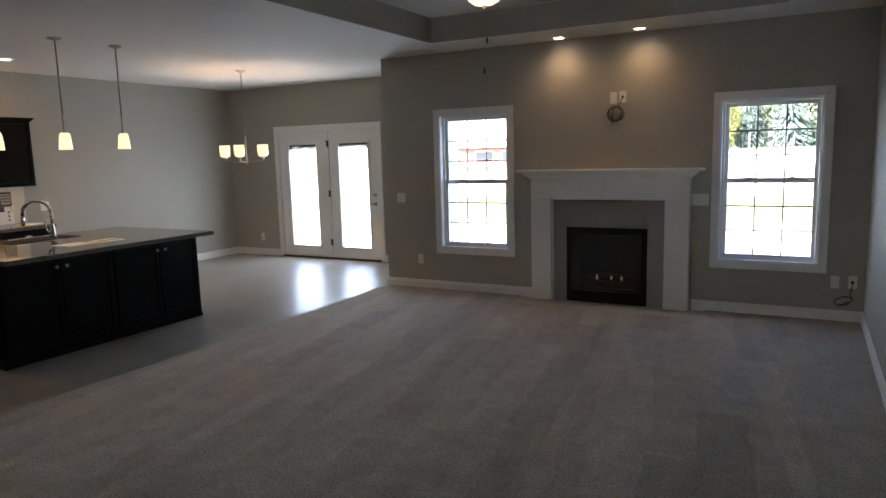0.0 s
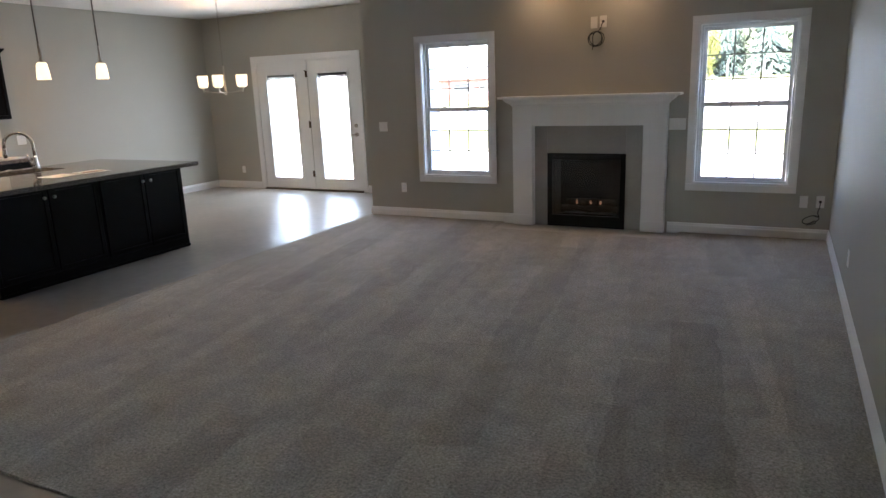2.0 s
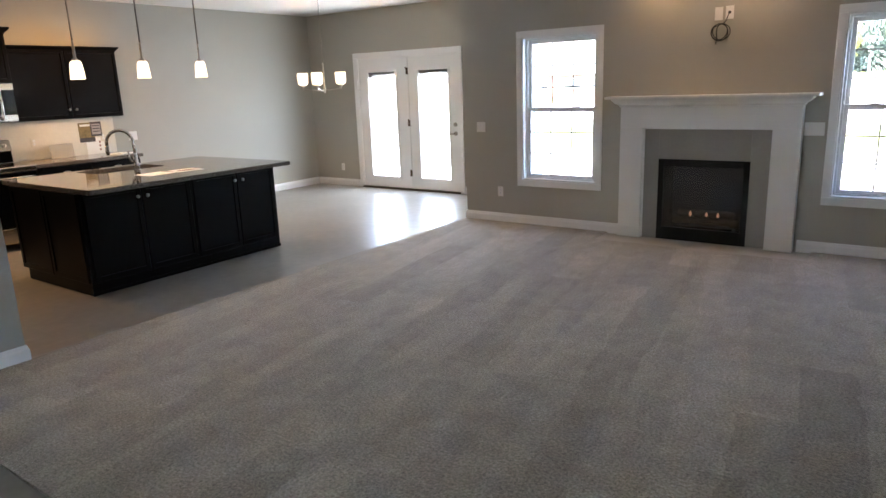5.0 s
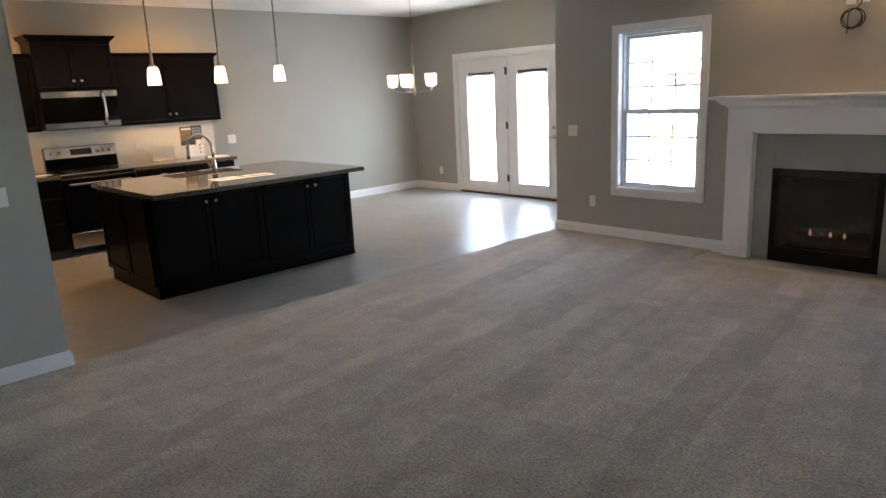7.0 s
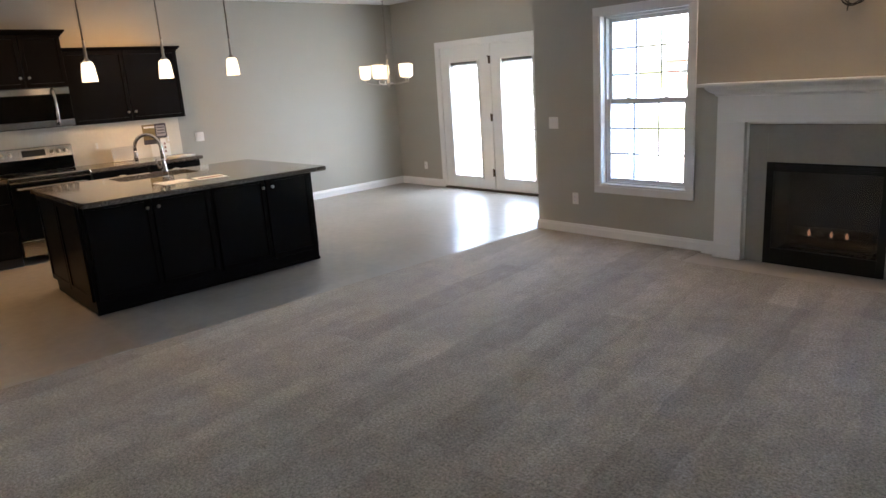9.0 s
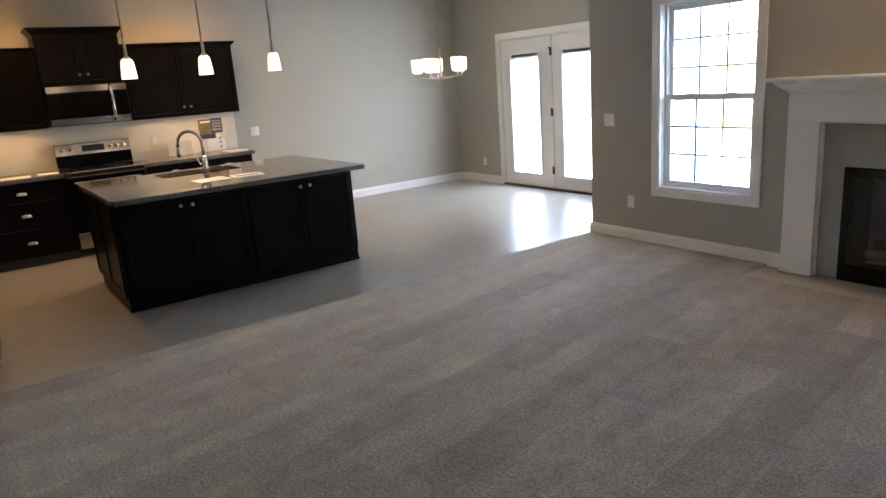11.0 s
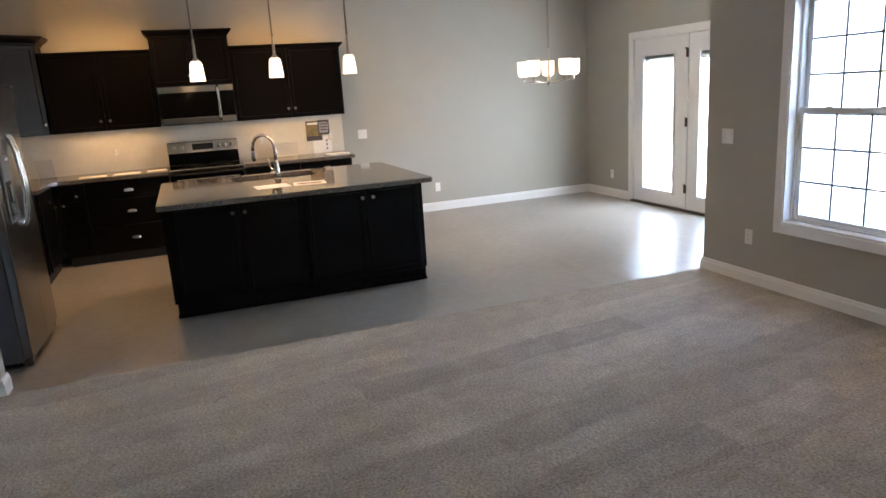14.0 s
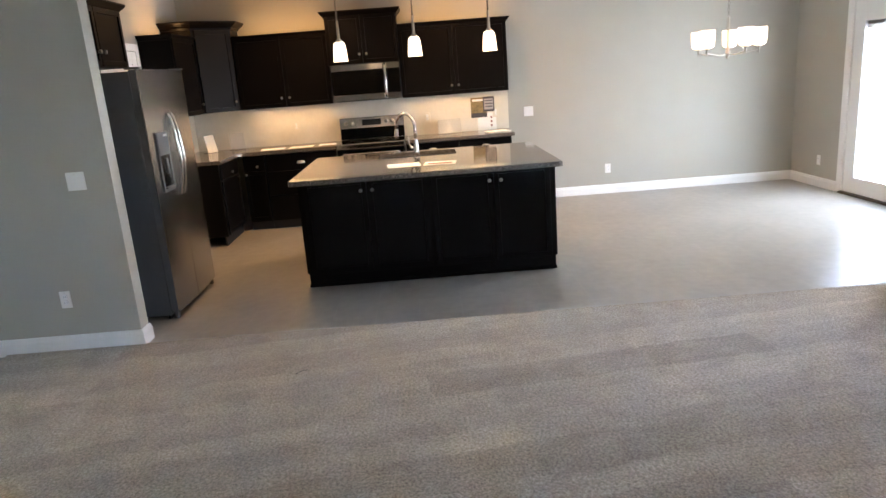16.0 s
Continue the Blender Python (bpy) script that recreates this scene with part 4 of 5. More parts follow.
def cup_pull(parent, x, z, y=-0.019):
    bm = bmesh.new()
    pr = [(0.0, 0.018), (0.008, 0.0175), (0.018, 0.012), (0.024, 0.002), (0.025, -0.012)]
    rings = []
    for k in range(9):
        u = k / 8 * 2 - 1
        w = math.sqrt(max(0.0, 1 - u * u))
        rings.append([bm.verts.new((x + u * 0.045, y - 0.001 - o * (0.25 + 0.75 * w), z + h * (0.35 + 0.65 * w) if h > 0 else z + h)) for o, h in pr])
    for A, B in zip(rings, rings[1:]):
        for j in range(len(pr) - 1):
            bm.faces.new((A[j], B[j], B[j + 1], A[j + 1]))
    return part("cup_pull", bm, M_NICKEL, parent, "brushed nickel cup pull", True)


def base_cabinet(place, turn, w, fronts, depth=0.60, label="espresso wooden base cabinet with nickel hardware"):
    """fronts: (kind, x0, x1, z0, z1, hardware x, hardware z)."""
    t = thing("base_cabinet", place, turn, label, "cabinet", "kitchen base cabinets")
    part("body", bx(0.001, w - 0.001, 0, depth, 0.10, 0.874), M_WOOD, t)
    part("toe_kick", bx(0.001, w - 0.001, 0.025, 0.04, 0.001, 0.0995), M_KICK, t)
    for kind, x0, x1, z0, z1, hx, hz in fronts:
        if kind == "door":
            d = part("door", door_bm(x0, x1, z0, z1), M_WOOD, t)
            knob(d, hx, hz)
        else:
            d = part("drawer_front", bx(x0, x1, -0.019, -0.0005, z0, z1, 0.003), M_WOOD, t)
            (cup_pull if kind == "cup" else knob)(d, hx, hz)
    return t


# west run: front plane 0.60 from the wall
XF = RX + 0.61
base_cabinet((XF, 2.0, 0), 90, 0.255, [("door", 0.004, 0.25, 0.115, 0.69, 0.03, 0.66), ("knob", 0.004, 0.25, 0.70, 0.865, 0.165, 0.745)])
base_cabinet((XF, 2.256, 0), 90, 0.824, [("cup", 0.006, 0.818, 0.68, 0.865, 0.41, 0.762), ("cup", 0.006, 0.818, 0.40, 0.672, 0.41, 0.535), ("cup", 0.006, 0.818, 0.115, 0.392, 0.41, 0.25)])
base_cabinet((XF, 3.885, 0), 90, 0.61, [("door", 0.006, 0.30, 0.115, 0.70, 0.27, 0.66), ("door", 0.308, 0.604, 0.115, 0.70, 0.335, 0.66), ("cup", 0.006, 0.604, 0.71, 0.865, 0.305, 0.79)])
base_cabinet((XF, 4.496, 0), 90, 0.61, [("door", 0.006, 0.30, 0.115, 0.70, 0.27, 0.66), ("door", 0.308, 0.604, 0.115, 0.70, 0.335, 0.66), ("cup", 0.006, 0.604, 0.71, 0.865, 0.305, 0.79)])
# south leg
base_cabinet((-7.50, 1.93, 0), 180, 0.70, [("door", 0.03, 0.69, 0.115, 0.69, 0.62, 0.66), ("knob", 0.03, 0.69, 0.70, 0.865, 0.38, 0.75)], 0.60)

bm = bmesh.new()
prism(bm, [(RX + 0.0005, KS + 0.0005), (-7.475, KS + 0.0005), (-7.475, 1.965), (-8.14, 1.965), (-8.185, 2.01), (-8.185, 3.083), (RX + 0.0005, 3.083)], 0.8755, 0.914, 0.004)
tagged(link("worktop", bm, M_GRANITE), "polished speckled granite worktop on the corner cabinets", "worktop")
bm = bmesh.new()
prism(bm, [(RX + 0.0005, 3.877), (-8.185, 3.877), (-8.185, 5.14), (RX + 0.0005, 5.14)], 0.8755, 0.914, 0.004)
tagged(link("worktop", bm, M_GRANITE), "polished speckled granite worktop beside the range", "worktop")
tagged(link("backsplash", bx(RX + 0.0008, RX + 0.0098, KS + 0.011, 5.16, 0.9145, 1.379), M_SPLASH), "white backsplash lit from under the cabinets", "backsplash", "", "structure")
tagged(link("backsplash", bx(RX + 0.0102, -7.475, KS + 0.0008, KS + 0.0098, 0.9145, 1.379), M_SPLASH), "white backsplash on the short kitchen wall", "backsplash", "", "structure")

CROWN = [(0, 0), (0.008, 0.002), (0.012, 0.018), (0.03, 0.034), (0.045, 0.052), (0.05, 0.062), (0.05, 0.072), (0.0, 0.072)]


def upper_cabinet(place, turn, w, h, depth, doors, crown=1.0, ends=(True, True), label="espresso wooden wall cabinet with crown moulding"):
    t = thing("wall_cabinet", place, turn, label, "cabinet", "kitchen wall cabinets")
    part("body", bx(0.001, w - 0.001, 0, depth, 0, h), M_WOOD, t)
    for x0, x1, kx in doors:
        d = part("door", door_bm(x0, x1, 0.006, h - 0.012), M_WOOD, t)
        knob(d, kx, 0.105)
    path = [(0, -0.0005), (w, -0.0005)]
    if ends[0]:
        path = [(0.0, depth)] + path
    if ends[1]:
        path = path + [(w, depth)]
    bm = bmesh.new()
    sweep(bm, path, [(o * crown + 0.0, h - 0.03 + z * crown) for o, z in CROWN] if not (ends[0] or ends[1]) else [(o * crown, h - 0.03 + z * crown) for o, z in CROWN])
    part("crown_moulding", bm, M_WOOD, t)
    return t


XU = RX + 0.325
upper_cabinet((XU, 2.0, 1.38), 90, 1.07, 0.80, 0.32, [(0.006, 0.532, 0.49), (0.538, 1.064, 0.58)], 0.7, (False, False))
upper_cabinet((XU, 3.885, 1.38), 90, 1.25, 0.80, 0.32, [(0.006, 0.622, 0.585), (0.628, 1.244, 0.665)], 0.8, (False, True))
upper_cabinet((XU + 0.06, 3.072, 1.802), 90, 0.812, 0.545, 0.38, [(0.006, 0.403, 0.365), (0.409, 0.806, 0.447)], 1.0, (True, True), "taller espresso wall cabinet above the microwave")
upper_cabinet((-7.51, 1.65, 1.38), 180, 0.69, 0.80, 0.325, [(0.006, 0.684, 0.63)], 0.7, (True, False))
upper_cabinet((-5.05, 1.82, 1.84), 180, 0.90, 0.43, 0.495, [(0.006, 0.447, 0.41), (0.453, 0.894, 0.49)], 1.0, (False, True), "espresso wall cabinet with two doors above the fridge")

# corner cabinet with a diagonal face
cc = thing("corner_wall_cabinet", (-8.5, 1.99, 1.38), label="tall espresso diagonal corner wall cabinet with deep crown", category="cabinet", group="kitchen wall cabinets")
out = [(-0.329, -0.669), (0.304, -0.669), (0.304, -0.345), (0.0, 0.005), (-0.329, 0.005)]
part("body", prism(bmesh.new(), out, 0, 0.93), M_WOOD, cc)
dv = Vector((0.299, -0.345)) - Vector((0.0, 0.005))
dl, da = dv.length, math.degrees(math.atan2(dv.y, dv.x))
d = part("door", door_bm(0.03, dl - 0.03, 0.008, 0.895), M_WOOD, cc)
d.matrix_basis = pose(0.0, 0.005, 0, 0, 0, da) @ pose(dl, 0, 0, 0, 0, 180)
knob(d, dl - 0.06, 0.105)
bm = bmesh.new()
sweep(bm, [(0.299, -0.669), (0.299, -0.345), (0.0, 0.005), (-0.329, 0.005)], [(o * 1.7, 0.90 + z * 1.2) for o, z in CROWN])
part("crown_moulding", bm, M_WOOD, cc)

ep = tagged(link("end_panel", bx(-4.875, -4.824, KS + 0.001, 1.985, 0.001, 2.27, 0.001), M_WOOD), "tall espresso end panel between the wall and fridge", "panel")
tagged(link("filler_panel", bx(-5.048, -4.877, 1.80, 1.82, 1.84, 2.27, 0.001), M_WOOD), "espresso filler panel beside the fridge cabinet", "panel")


def microwave():
    t = thing("microwave", (XU + 0.085, 3.088, 1.388), 90, "stainless steel and black glass over-range microwave", "microwave")
    w, h = 0.79, 0.412
    part("body", bx(0, w, 0.03, 0.40, 0.0, h, 0.003), M_BLACKM, t)
    part("top_trim", bx(0, w, 0.0, 0.0295, h - 0.072, h - 0.002, 0.004), M_STEEL, t, "stainless steel top band")
    part("bottom_trim", bx(0, w, 0.0, 0.0295, 0.002, 0.072, 0.004), M_STEEL, t, "stainless steel bottom band")
    part("door_glass", bx(0.004, 0.60, 0.004, 0.0295, 0.0725, h - 0.0725, 0.002), M_BLACK, t, "black glass microwave door")
    part("control_panel", bx(0.602, w - 0.004, 0.004, 0.0295, 0.0725, h - 0.0725, 0.002), M_BLACK, t)
    part("handle", tube(bmesh.new(), [(0.62, 0.0, 0.035), (0.62, -0.03, 0.05), (0.62, -0.047, 0.12), (0.62, -0.052, 0.2), (0.62, -0.047, 0.30), (0.62, -0.03, 0.375), (0.62, 0.0, 0.39)], 0.018, 12), M_CHROME, t, "bowed chrome door handle", True)
    part("vent_grille", bx(0.05, w - 0.05, 0.06, 0.20, -0.004, -0.0005), M_BLACKM, t)


microwave()


def kitchen_range():
    t = thing("range", (XF - 0.0, 3.092, 0), 90, "stainless steel electric range with black glass top", "range")
    w = 0.776
    part("body", bx(0, w, 0.0, 0.595, 0.09, 0.905, 0.002), M_BLACKM, t)
    part("cooktop", bx(-0.003, w + 0.003, -0.012, 0.53, 0.9055, 0.921, 0.004, 2), M_BLACK, t, "black glass cooktop")
    part("cooktop_trim", bx(-0.004, w + 0.004, -0.045, -0.0125, 0.86, 0.922, 0.010, 3), M_STEEL, t, "stainless steel front rail")
    for bx_, by_, r in ((0.2, 0.15, 0.1), (0.58, 0.15, 0.08), (0.2, 0.39, 0.08), (0.58, 0.39, 0.1)):
        part("burner_ring", lathe(bmesh.new(), [(r, 0.9212), (r, 0.9216), (r - 0.004, 0.9216), (r - 0.004, 0.9212)], 28, bx_, by_, caps=False), M_SLOT, t)
    part("oven_door", bx(0.004, w - 0.004, -0.03, -0.0005, 0.27, 0.85, 0.006, 2), M_BLACK, t, "black glass oven door")
    part("oven_handle", tube(bmesh.new(), [(0.06, -0.03, 0.80), (0.06, -0.075, 0.805), (0.10, -0.082, 0.805), (w - 0.10, -0.082, 0.805), (w - 0.06, -0.075, 0.805), (w - 0.06, -0.03, 0.80)], 0.012, 10), M_STEEL, t, "stainless steel bar handle", True)
    part("drawer", bx(0.004, w - 0.004, -0.03, -0.0005, 0.095, 0.262, 0.006, 2), M_STEEL, t, "stainless steel storage drawer")
    bm = bmesh.new()
    prof = [(0.55, 0.922), (0.515, 0.93), (0.53, 1.045), (0.505, 1.055), (0.53, 1.18), (0.595, 1.182), (0.595, 0.922)]
    for x in (0.0,):
        A = [bm.verts.new((0.0, y, z)) for y, z in prof]
        B = [bm.verts.new((w, y, z)) for y, z in prof]
        bm.faces.new(A[::-1])
        bm.faces.new(B)
        for k in range(len(prof)):
            bm.faces.new((A[k], A[(k + 1) % len(prof)], B[(k + 1) % len(prof)], B[k]))
    bmesh.ops.recalc_face_normals(bm, faces=bm.faces)
    bg = part("backguard", bm, M_BLACK, t)
    m = pose(0, 0.505, 1.055, -11.3)
    p = part("control_fascia", bx(0.0, w, -0.006, -0.0006, 0.0, 0.125, 0.003), M_STEEL, t, "stainless steel control fascia")
    p.matrix_basis = m
    q = part("clock_display", bx(0.27, 0.50, -0.0085, -0.0065, 0.03, 0.10, 0.001), M_DISPLAY, t, "black clock display")
    q.matrix_basis = m
    for kx in (0.075, 0.155, 0.565, 0.635, 0.705):
        k = part("control_knob", tube(bmesh.new(), [(kx, -0.0065, 0.062), (kx, -0.02, 0.062), (kx, -0.028, 0.062)], [0.024, 0.021, 0.016], 16), M_NICKEL, t, "silver control knob", True)
        k.matrix_basis = m
        g = part("knob_grip", bx(kx - 0.004, kx + 0.004, -0.036, -0.024, 0.044, 0.080, 0.002), M_NICKEL, k)


kitchen_range()


def fridge():
    t = thing("fridge", (-5.19, 2.2, 0), 180, "side-by-side stainless steel fridge with ice dispenser", "fridge")
    w, h = 0.91, 1.80
    part("body", bx(0.004, w - 0.004, 0.075, 0.83, 0.03, h - 0.012, 0.006, 2), M_FSIDE, t, "dark grey fridge cabinet")
    part("kick_grille", bx(0.02, w - 0.02, 0.09, 0.11, 0.002, 0.0295), M_BLACKM, t)
    split = 0.40
    for i, (a, b) in enumerate(((0.0, split - 0.003), (split + 0.003, w))):
        n = 10
        bm = bmesh.new()
        outl = []
        for k in range(n + 1):
            u = k / n
            xx = a + (b - a) * u
            full = xx / w * 2 - 1
            outl.append((xx, -0.005 + 0.022 * full * full))
        skin = outl + [(x, y + 0.004) for x, y in reversed(outl)]
        core = [(x + (0.002 if x == a else -0.002 if x == b else 0), y + 0.0045) for x, y in outl] + [(b - 0.002, 0.07), (a + 0.002, 0.07)]
        prism(bm, core, 0.062, h - 0.002, 0.002)
        dr = part("fridge_door", bm, M_FSIDE, t, "grey sided fridge door")
        part("door_skin", prism(bmesh.new(), skin, 0.06, h, 0.001), M_FRIDGE, dr, "brushed stainless steel door front")
        hx = split - 0.035 if i == 0 else split + 0.035
        part("door_handle", tube(bmesh.new(), [(hx, -0.003, 0.88), (hx, -0.022, 0.90), (hx, -0.040, 0.98), (hx, -0.052, 1.09), (hx, -0.055, 1.18), (hx, -0.042, 1.36), (hx, -0.022, 1.46), (hx, -0.003, 1.48)], 0.014, 10), M_CHROME, dr, "long bowed polished handle", True)
        if i == 0:
            part("dispenser_bezel", bx(0.09, 0.31, -0.004, 0.006, 0.93, 1.36, 0.004), M_FSIDE, dr, "grey ice and water dispenser")
            part("dispenser_panel", bx(0.10, 0.30, -0.008, -0.0045, 1.20, 1.35, 0.002), M_FSIDE, dr)
            part("dispenser_label", bx(0.215, 0.285, -0.0088, -0.0082, 1.325, 1.342), M_PLASTIC, dr)
            part("dispenser_niche", bx(0.11, 0.29, -0.0055, -0.0045, 0.97, 1.195), M_STEEL, dr)
            part("dispenser_lever", bx(0.185, 0.215, -0.016, -0.006, 1.06, 1.17, 0.003), M_FSIDE, dr)
            part("drip_tray", bx(0.11, 0.29, -0.02, -0.0045, 0.955, 0.968, 0.003), M_FSIDE, dr)
    for hx in (0.03, w - 0.03):
        part("hinge_cover", bx(hx - 0.025, hx + 0.025, 0.0, 0.10, h + 0.0005, h + 0.014, 0.004), M_FSIDE, t)
        part("foot", bx(hx - 0.015, hx + 0.015, 0.03, 0.06, 0.001, 0.0585, 0.004), M_FSIDE, t)


fridge()

# pantry door in the kitchen's south wall
pd = thing("door_2", label="white panel door with white casing in the kitchen wall", category="door", kind="structure")
a, b, f = -7.40, -6.64, KS
for x0, x1, z0, z1 in ((a - 0.07, b + 0.07, 2.05, 2.12), (a - 0.07, a, 0.001, 2.0495), (b, b + 0.07, 0.001, 2.0495)):
    part("door_casing", bx(x0, x1, f + 0.001, f + 0.018, z0, z1, 0.003, 2), M_TRIM, pd)
bm = bmesh.new()
for x0, x1, z0, z1 in ((a, a + 0.11, 0.01, 2.045), (b - 0.11, b, 0.01, 2.045), (a + 0.11, b - 0.11, 1.93, 2.045), (a + 0.11, b - 0.11, 0.01, 0.22), (a + 0.11, b - 0.11, 1.0, 1.15)):
    box(bm, x0, x1, f + 0.001, f + 0.012, z0, z1, 0.002)
box(bm, a + 0.108, b - 0.108, f + 0.001, f + 0.006, 0.2, 1.94)
part("door_leaf", bm, M_TRIM, pd)
bm = bmesh.new()
tube(bm, [(b - 0.06, f + 0.012, 0.93), (b - 0.06, f + 0.03, 0.93), (b - 0.06, f + 0.045, 0.93), (b - 0.06, f + 0.065, 0.93), (b - 0.06, f + 0.07, 0.93)], [0.012, 0.011, 0.026, 0.026, 0.014], 16)
part("door_knob", bm, M_NICKEL, pd, "satin nickel round knob", True)


def island():
    y0, y1, x1, x0 = 3.075, 5.10, -5.72, -6.94
    t = thing("kitchen_island", (x1, y0, 0), 90, "espresso wooden kitchen island with panelled doors", "island")
    w, dep = y1 - y0, x1 - x0
    part("body", bx(0.0, w, 0.0, dep, 0.10, 0.874), M_WOOD, t)
    part("plinth", bx(0.0, w, 0.0, dep - 0.075, 0.001, 0.0995), M_WOOD, t)
    part("base_trim", bx(-0.006, w + 0.006, -0.008, -0.0005, 0.001, 0.03, 0.002), M_WOOD, t)
    for a, b, kx in ((0.03, 0.530, 0.487), (0.540, 1.015, 0.578), (1.05, 1.535, 1.508), (1.545, 1.995, 1.60)):
        d = part("door", door_bm(a, b, 0.115, 0.862), M_WOOD, t)
        knob(d, kx, 0.775)
    for xx, s in ((0.0, -1), (w, 1)):
        p = part("end_panel", door_bm(0.02, 0.60, 0.11, 0.865, rail=0.06), M_WOOD, t)
        p2 = part("end_panel", door_bm(0.612, dep - 0.02, 0.11, 0.865, rail=0.06), M_WOOD, t)
        mm = pose(xx, dep, 0, 0, 0, -90) if s < 0 else pose(xx, 0, 0, 0, 0, 90)
        p.matrix_basis = p2.matrix_basis = mm
    for a, b in ((0.01, 0.60), (1.42, 2.01)):
        d = part("door", door_bm(a, b, 0.115, 0.862), M_WOOD, t)
        d.matrix_basis = pose(w, dep, 0, 0, 0, 180)
        knob(d, b - 0.05 if a < 1 else a + 0.05, 0.78)
    return t


island()

# worktop with the sink cut out
SX0, SX1, SY0, SY1 = -6.92, -6.50, 3.66, 4.38
bm = bmesh.new()
outer = rounded(-7.03, -5.465, 3.04, 5.13, 0.03, 5)
inner = rounded(SX0, SX1, SY0, SY1, 0.06, 5)
rings = []
for z in (0.8755, 0.914):
    rings.append(([bm.verts.new((x, y, z)) for x, y in outer], [bm.verts.new((x, y, z)) for x, y in inner]))
n = len(outer)
(o0, i0), (o1, i1) = rings
for k in range(n):
    j = (k + 1) % n
    bm.faces.new((o0[k], o0[j], o1[j], o1[k]))
    bm.faces.new((i0[j], i0[k], i1[k], i1[j]))
    bm.faces.new((o1[k], o1[j], i1[j], i1[k]))
    bm.faces.new((o0[j], o0[k], i0[k], i0[j]))
edge = [e for e in bm.edges if all(v in set(o1) for v in e.verts)]
bmesh.ops.bevel(bm, geom=edge, offset=0.005, segments=3, affect="EDGES")
tagged(link("worktop", bm, M_GRANITE), "polished speckled granite island worktop with rounded corners", "worktop")

sk = thing("sink", ((SX0 + SX1) / 2, (SY0 + SY1) / 2, 0.875), label="undermount double bowl stainless steel sink in the island", category="sink")
for a, b in ((-0.352, -0.012), (0.012, 0.352)):
    bm = bmesh.new()
    prev = None
    for inset, z in ((-0.012, -0.001), (0.0, -0.001), (0.006, -0.02), (0.014, -0.17), (0.04, -0.195)):
        ring = [bm.verts.new((x, y, z)) for x, y in rounded(-0.205 + inset, 0.205 - inset, a + inset, b - inset, 0.05, 4)]
        if prev:
            for k in range(len(ring)):
                j = (k + 1) % len(ring)
                bm.faces.new((prev[j], prev[k], ring[k], ring[j]))
        prev = ring
    bm.faces.new(prev)
    part("bowl", bm, M_STEEL, sk, smooth=False)
    part("drain", lathe(bmesh.new(), [(0.04, -0.194), (0.038, -0.190), (0.02, -0.1935)], 18, 0, (a + b) / 2), M_CHROME, sk)

fc = thing("kitchen_faucet", (-6.43, 4.02, 0.9142), label="polished chrome gooseneck pull-down faucet with side lever", category="faucet")
dxy = Vector((-0.72, -0.70)).normalized()
pts = [(0, 0, 0.0), (0, 0, 0.06), (0, 0, 0.13)]
neck = [(0, 0, 0.13), (0, 0, 0.262)]
R = 0.122
for k in range(1, 12):
    a = radians(180 - 17 * k)
    neck.append((dxy.x * (R + R * math.cos(a)), dxy.y * (R + R * math.cos(a)), 0.267 + R * math.sin(a)))
part("base_flange", lathe(bmesh.new(), [(0.032, 0), (0.032, 0.006), (0.026, 0.012)], 20), M_CHROME, fc, smooth=True)
part("body", lathe(bmesh.new(), [(0.025, 0.012), (0.027, 0.05), (0.024, 0.10), (0.018, 0.15), (0.014, 0.17)], 20), M_CHROME, fc, smooth=True)
part("gooseneck", tube(bmesh.new(), neck, 0.0145, 14), M_CHROME, fc, smooth=True)
e = Vector(neck[-1])
part("spray_head", tube(bmesh.new(), [e, e + Vector((0, 0, -0.012)), e + Vector((-dxy.x * -0.004, -dxy.y * -0.004, -0.06)), e + Vector((0, 0, -0.095))], [0.014, 0.017, 0.019, 0.015], 12), M_CHROME, fc, smooth=True)
part("lever", tube(bmesh.new(), [(0, -0.02, 0.085), (0, -0.045, 0.092), (0.0, -0.058, 0.12), (0.0, -0.066, 0.19)], [0.016, 0.014, 0.010, 0.008], 10), M_CHROME, fc, smooth=True)


# ---- papers and signs ----
def sheet(place, turn, w, h, label, z=0.9147, bars=(), col=None):
    t = thing("brochure" if bars else "paper_sheet", (place[0], place[1], z), turn, label, "paper")
    part("page", bx(-w / 2, w / 2, -h / 2, h / 2, 0, 0.0012), col or M_PAPER, t)
    for (x0, x1, y0, y1, m) in bars:
        part("print", bx(x0, x1, y0, y1, 0.0013, 0.0016), m, t, "printed block")
    return t


M_INK_RED = mat("red_brown_print", (0.22, 0.07, 0.05), 0.6)
M_INK_GREEN = mat("olive_photo_print", (0.20, 0.15, 0.06), 0.5, var=0.6, scale=20)
M_INK_DARK = mat("dark_print", (0.05, 0.045, 0.055), 0.5, var=0.3, scale=30)
M_INK_GREY = mat("grey_print", (0.32, 0.30, 0.32), 0.6, var=0.1)
sheet((-5.95, 3.91), 4, 0.24, 0.27, "white paper sheet on the island worktop")
sheet((-5.92, 4.21), -6, 0.22, 0.26, "white paper with red brown print on the island", bars=((-0.02, 0.05, -0.10, 0.10, M_INK_RED),))
sheet((-8.38, 2.33), 3, 0.20, 0.27, "white paper sheet on the worktop by the wall")
sheet((-8.40, 2.66), -3, 0.20, 0.27, "white paper sheet near the middle of the worktop")
sheet((-8.45, 2.96), 2, 0.15, 0.2, "small white paper beside the range")
st = thing("paper_stack", (-8.42, 4.97, 0.9147), 12, "small stack of white papers at the worktop end", "paper")
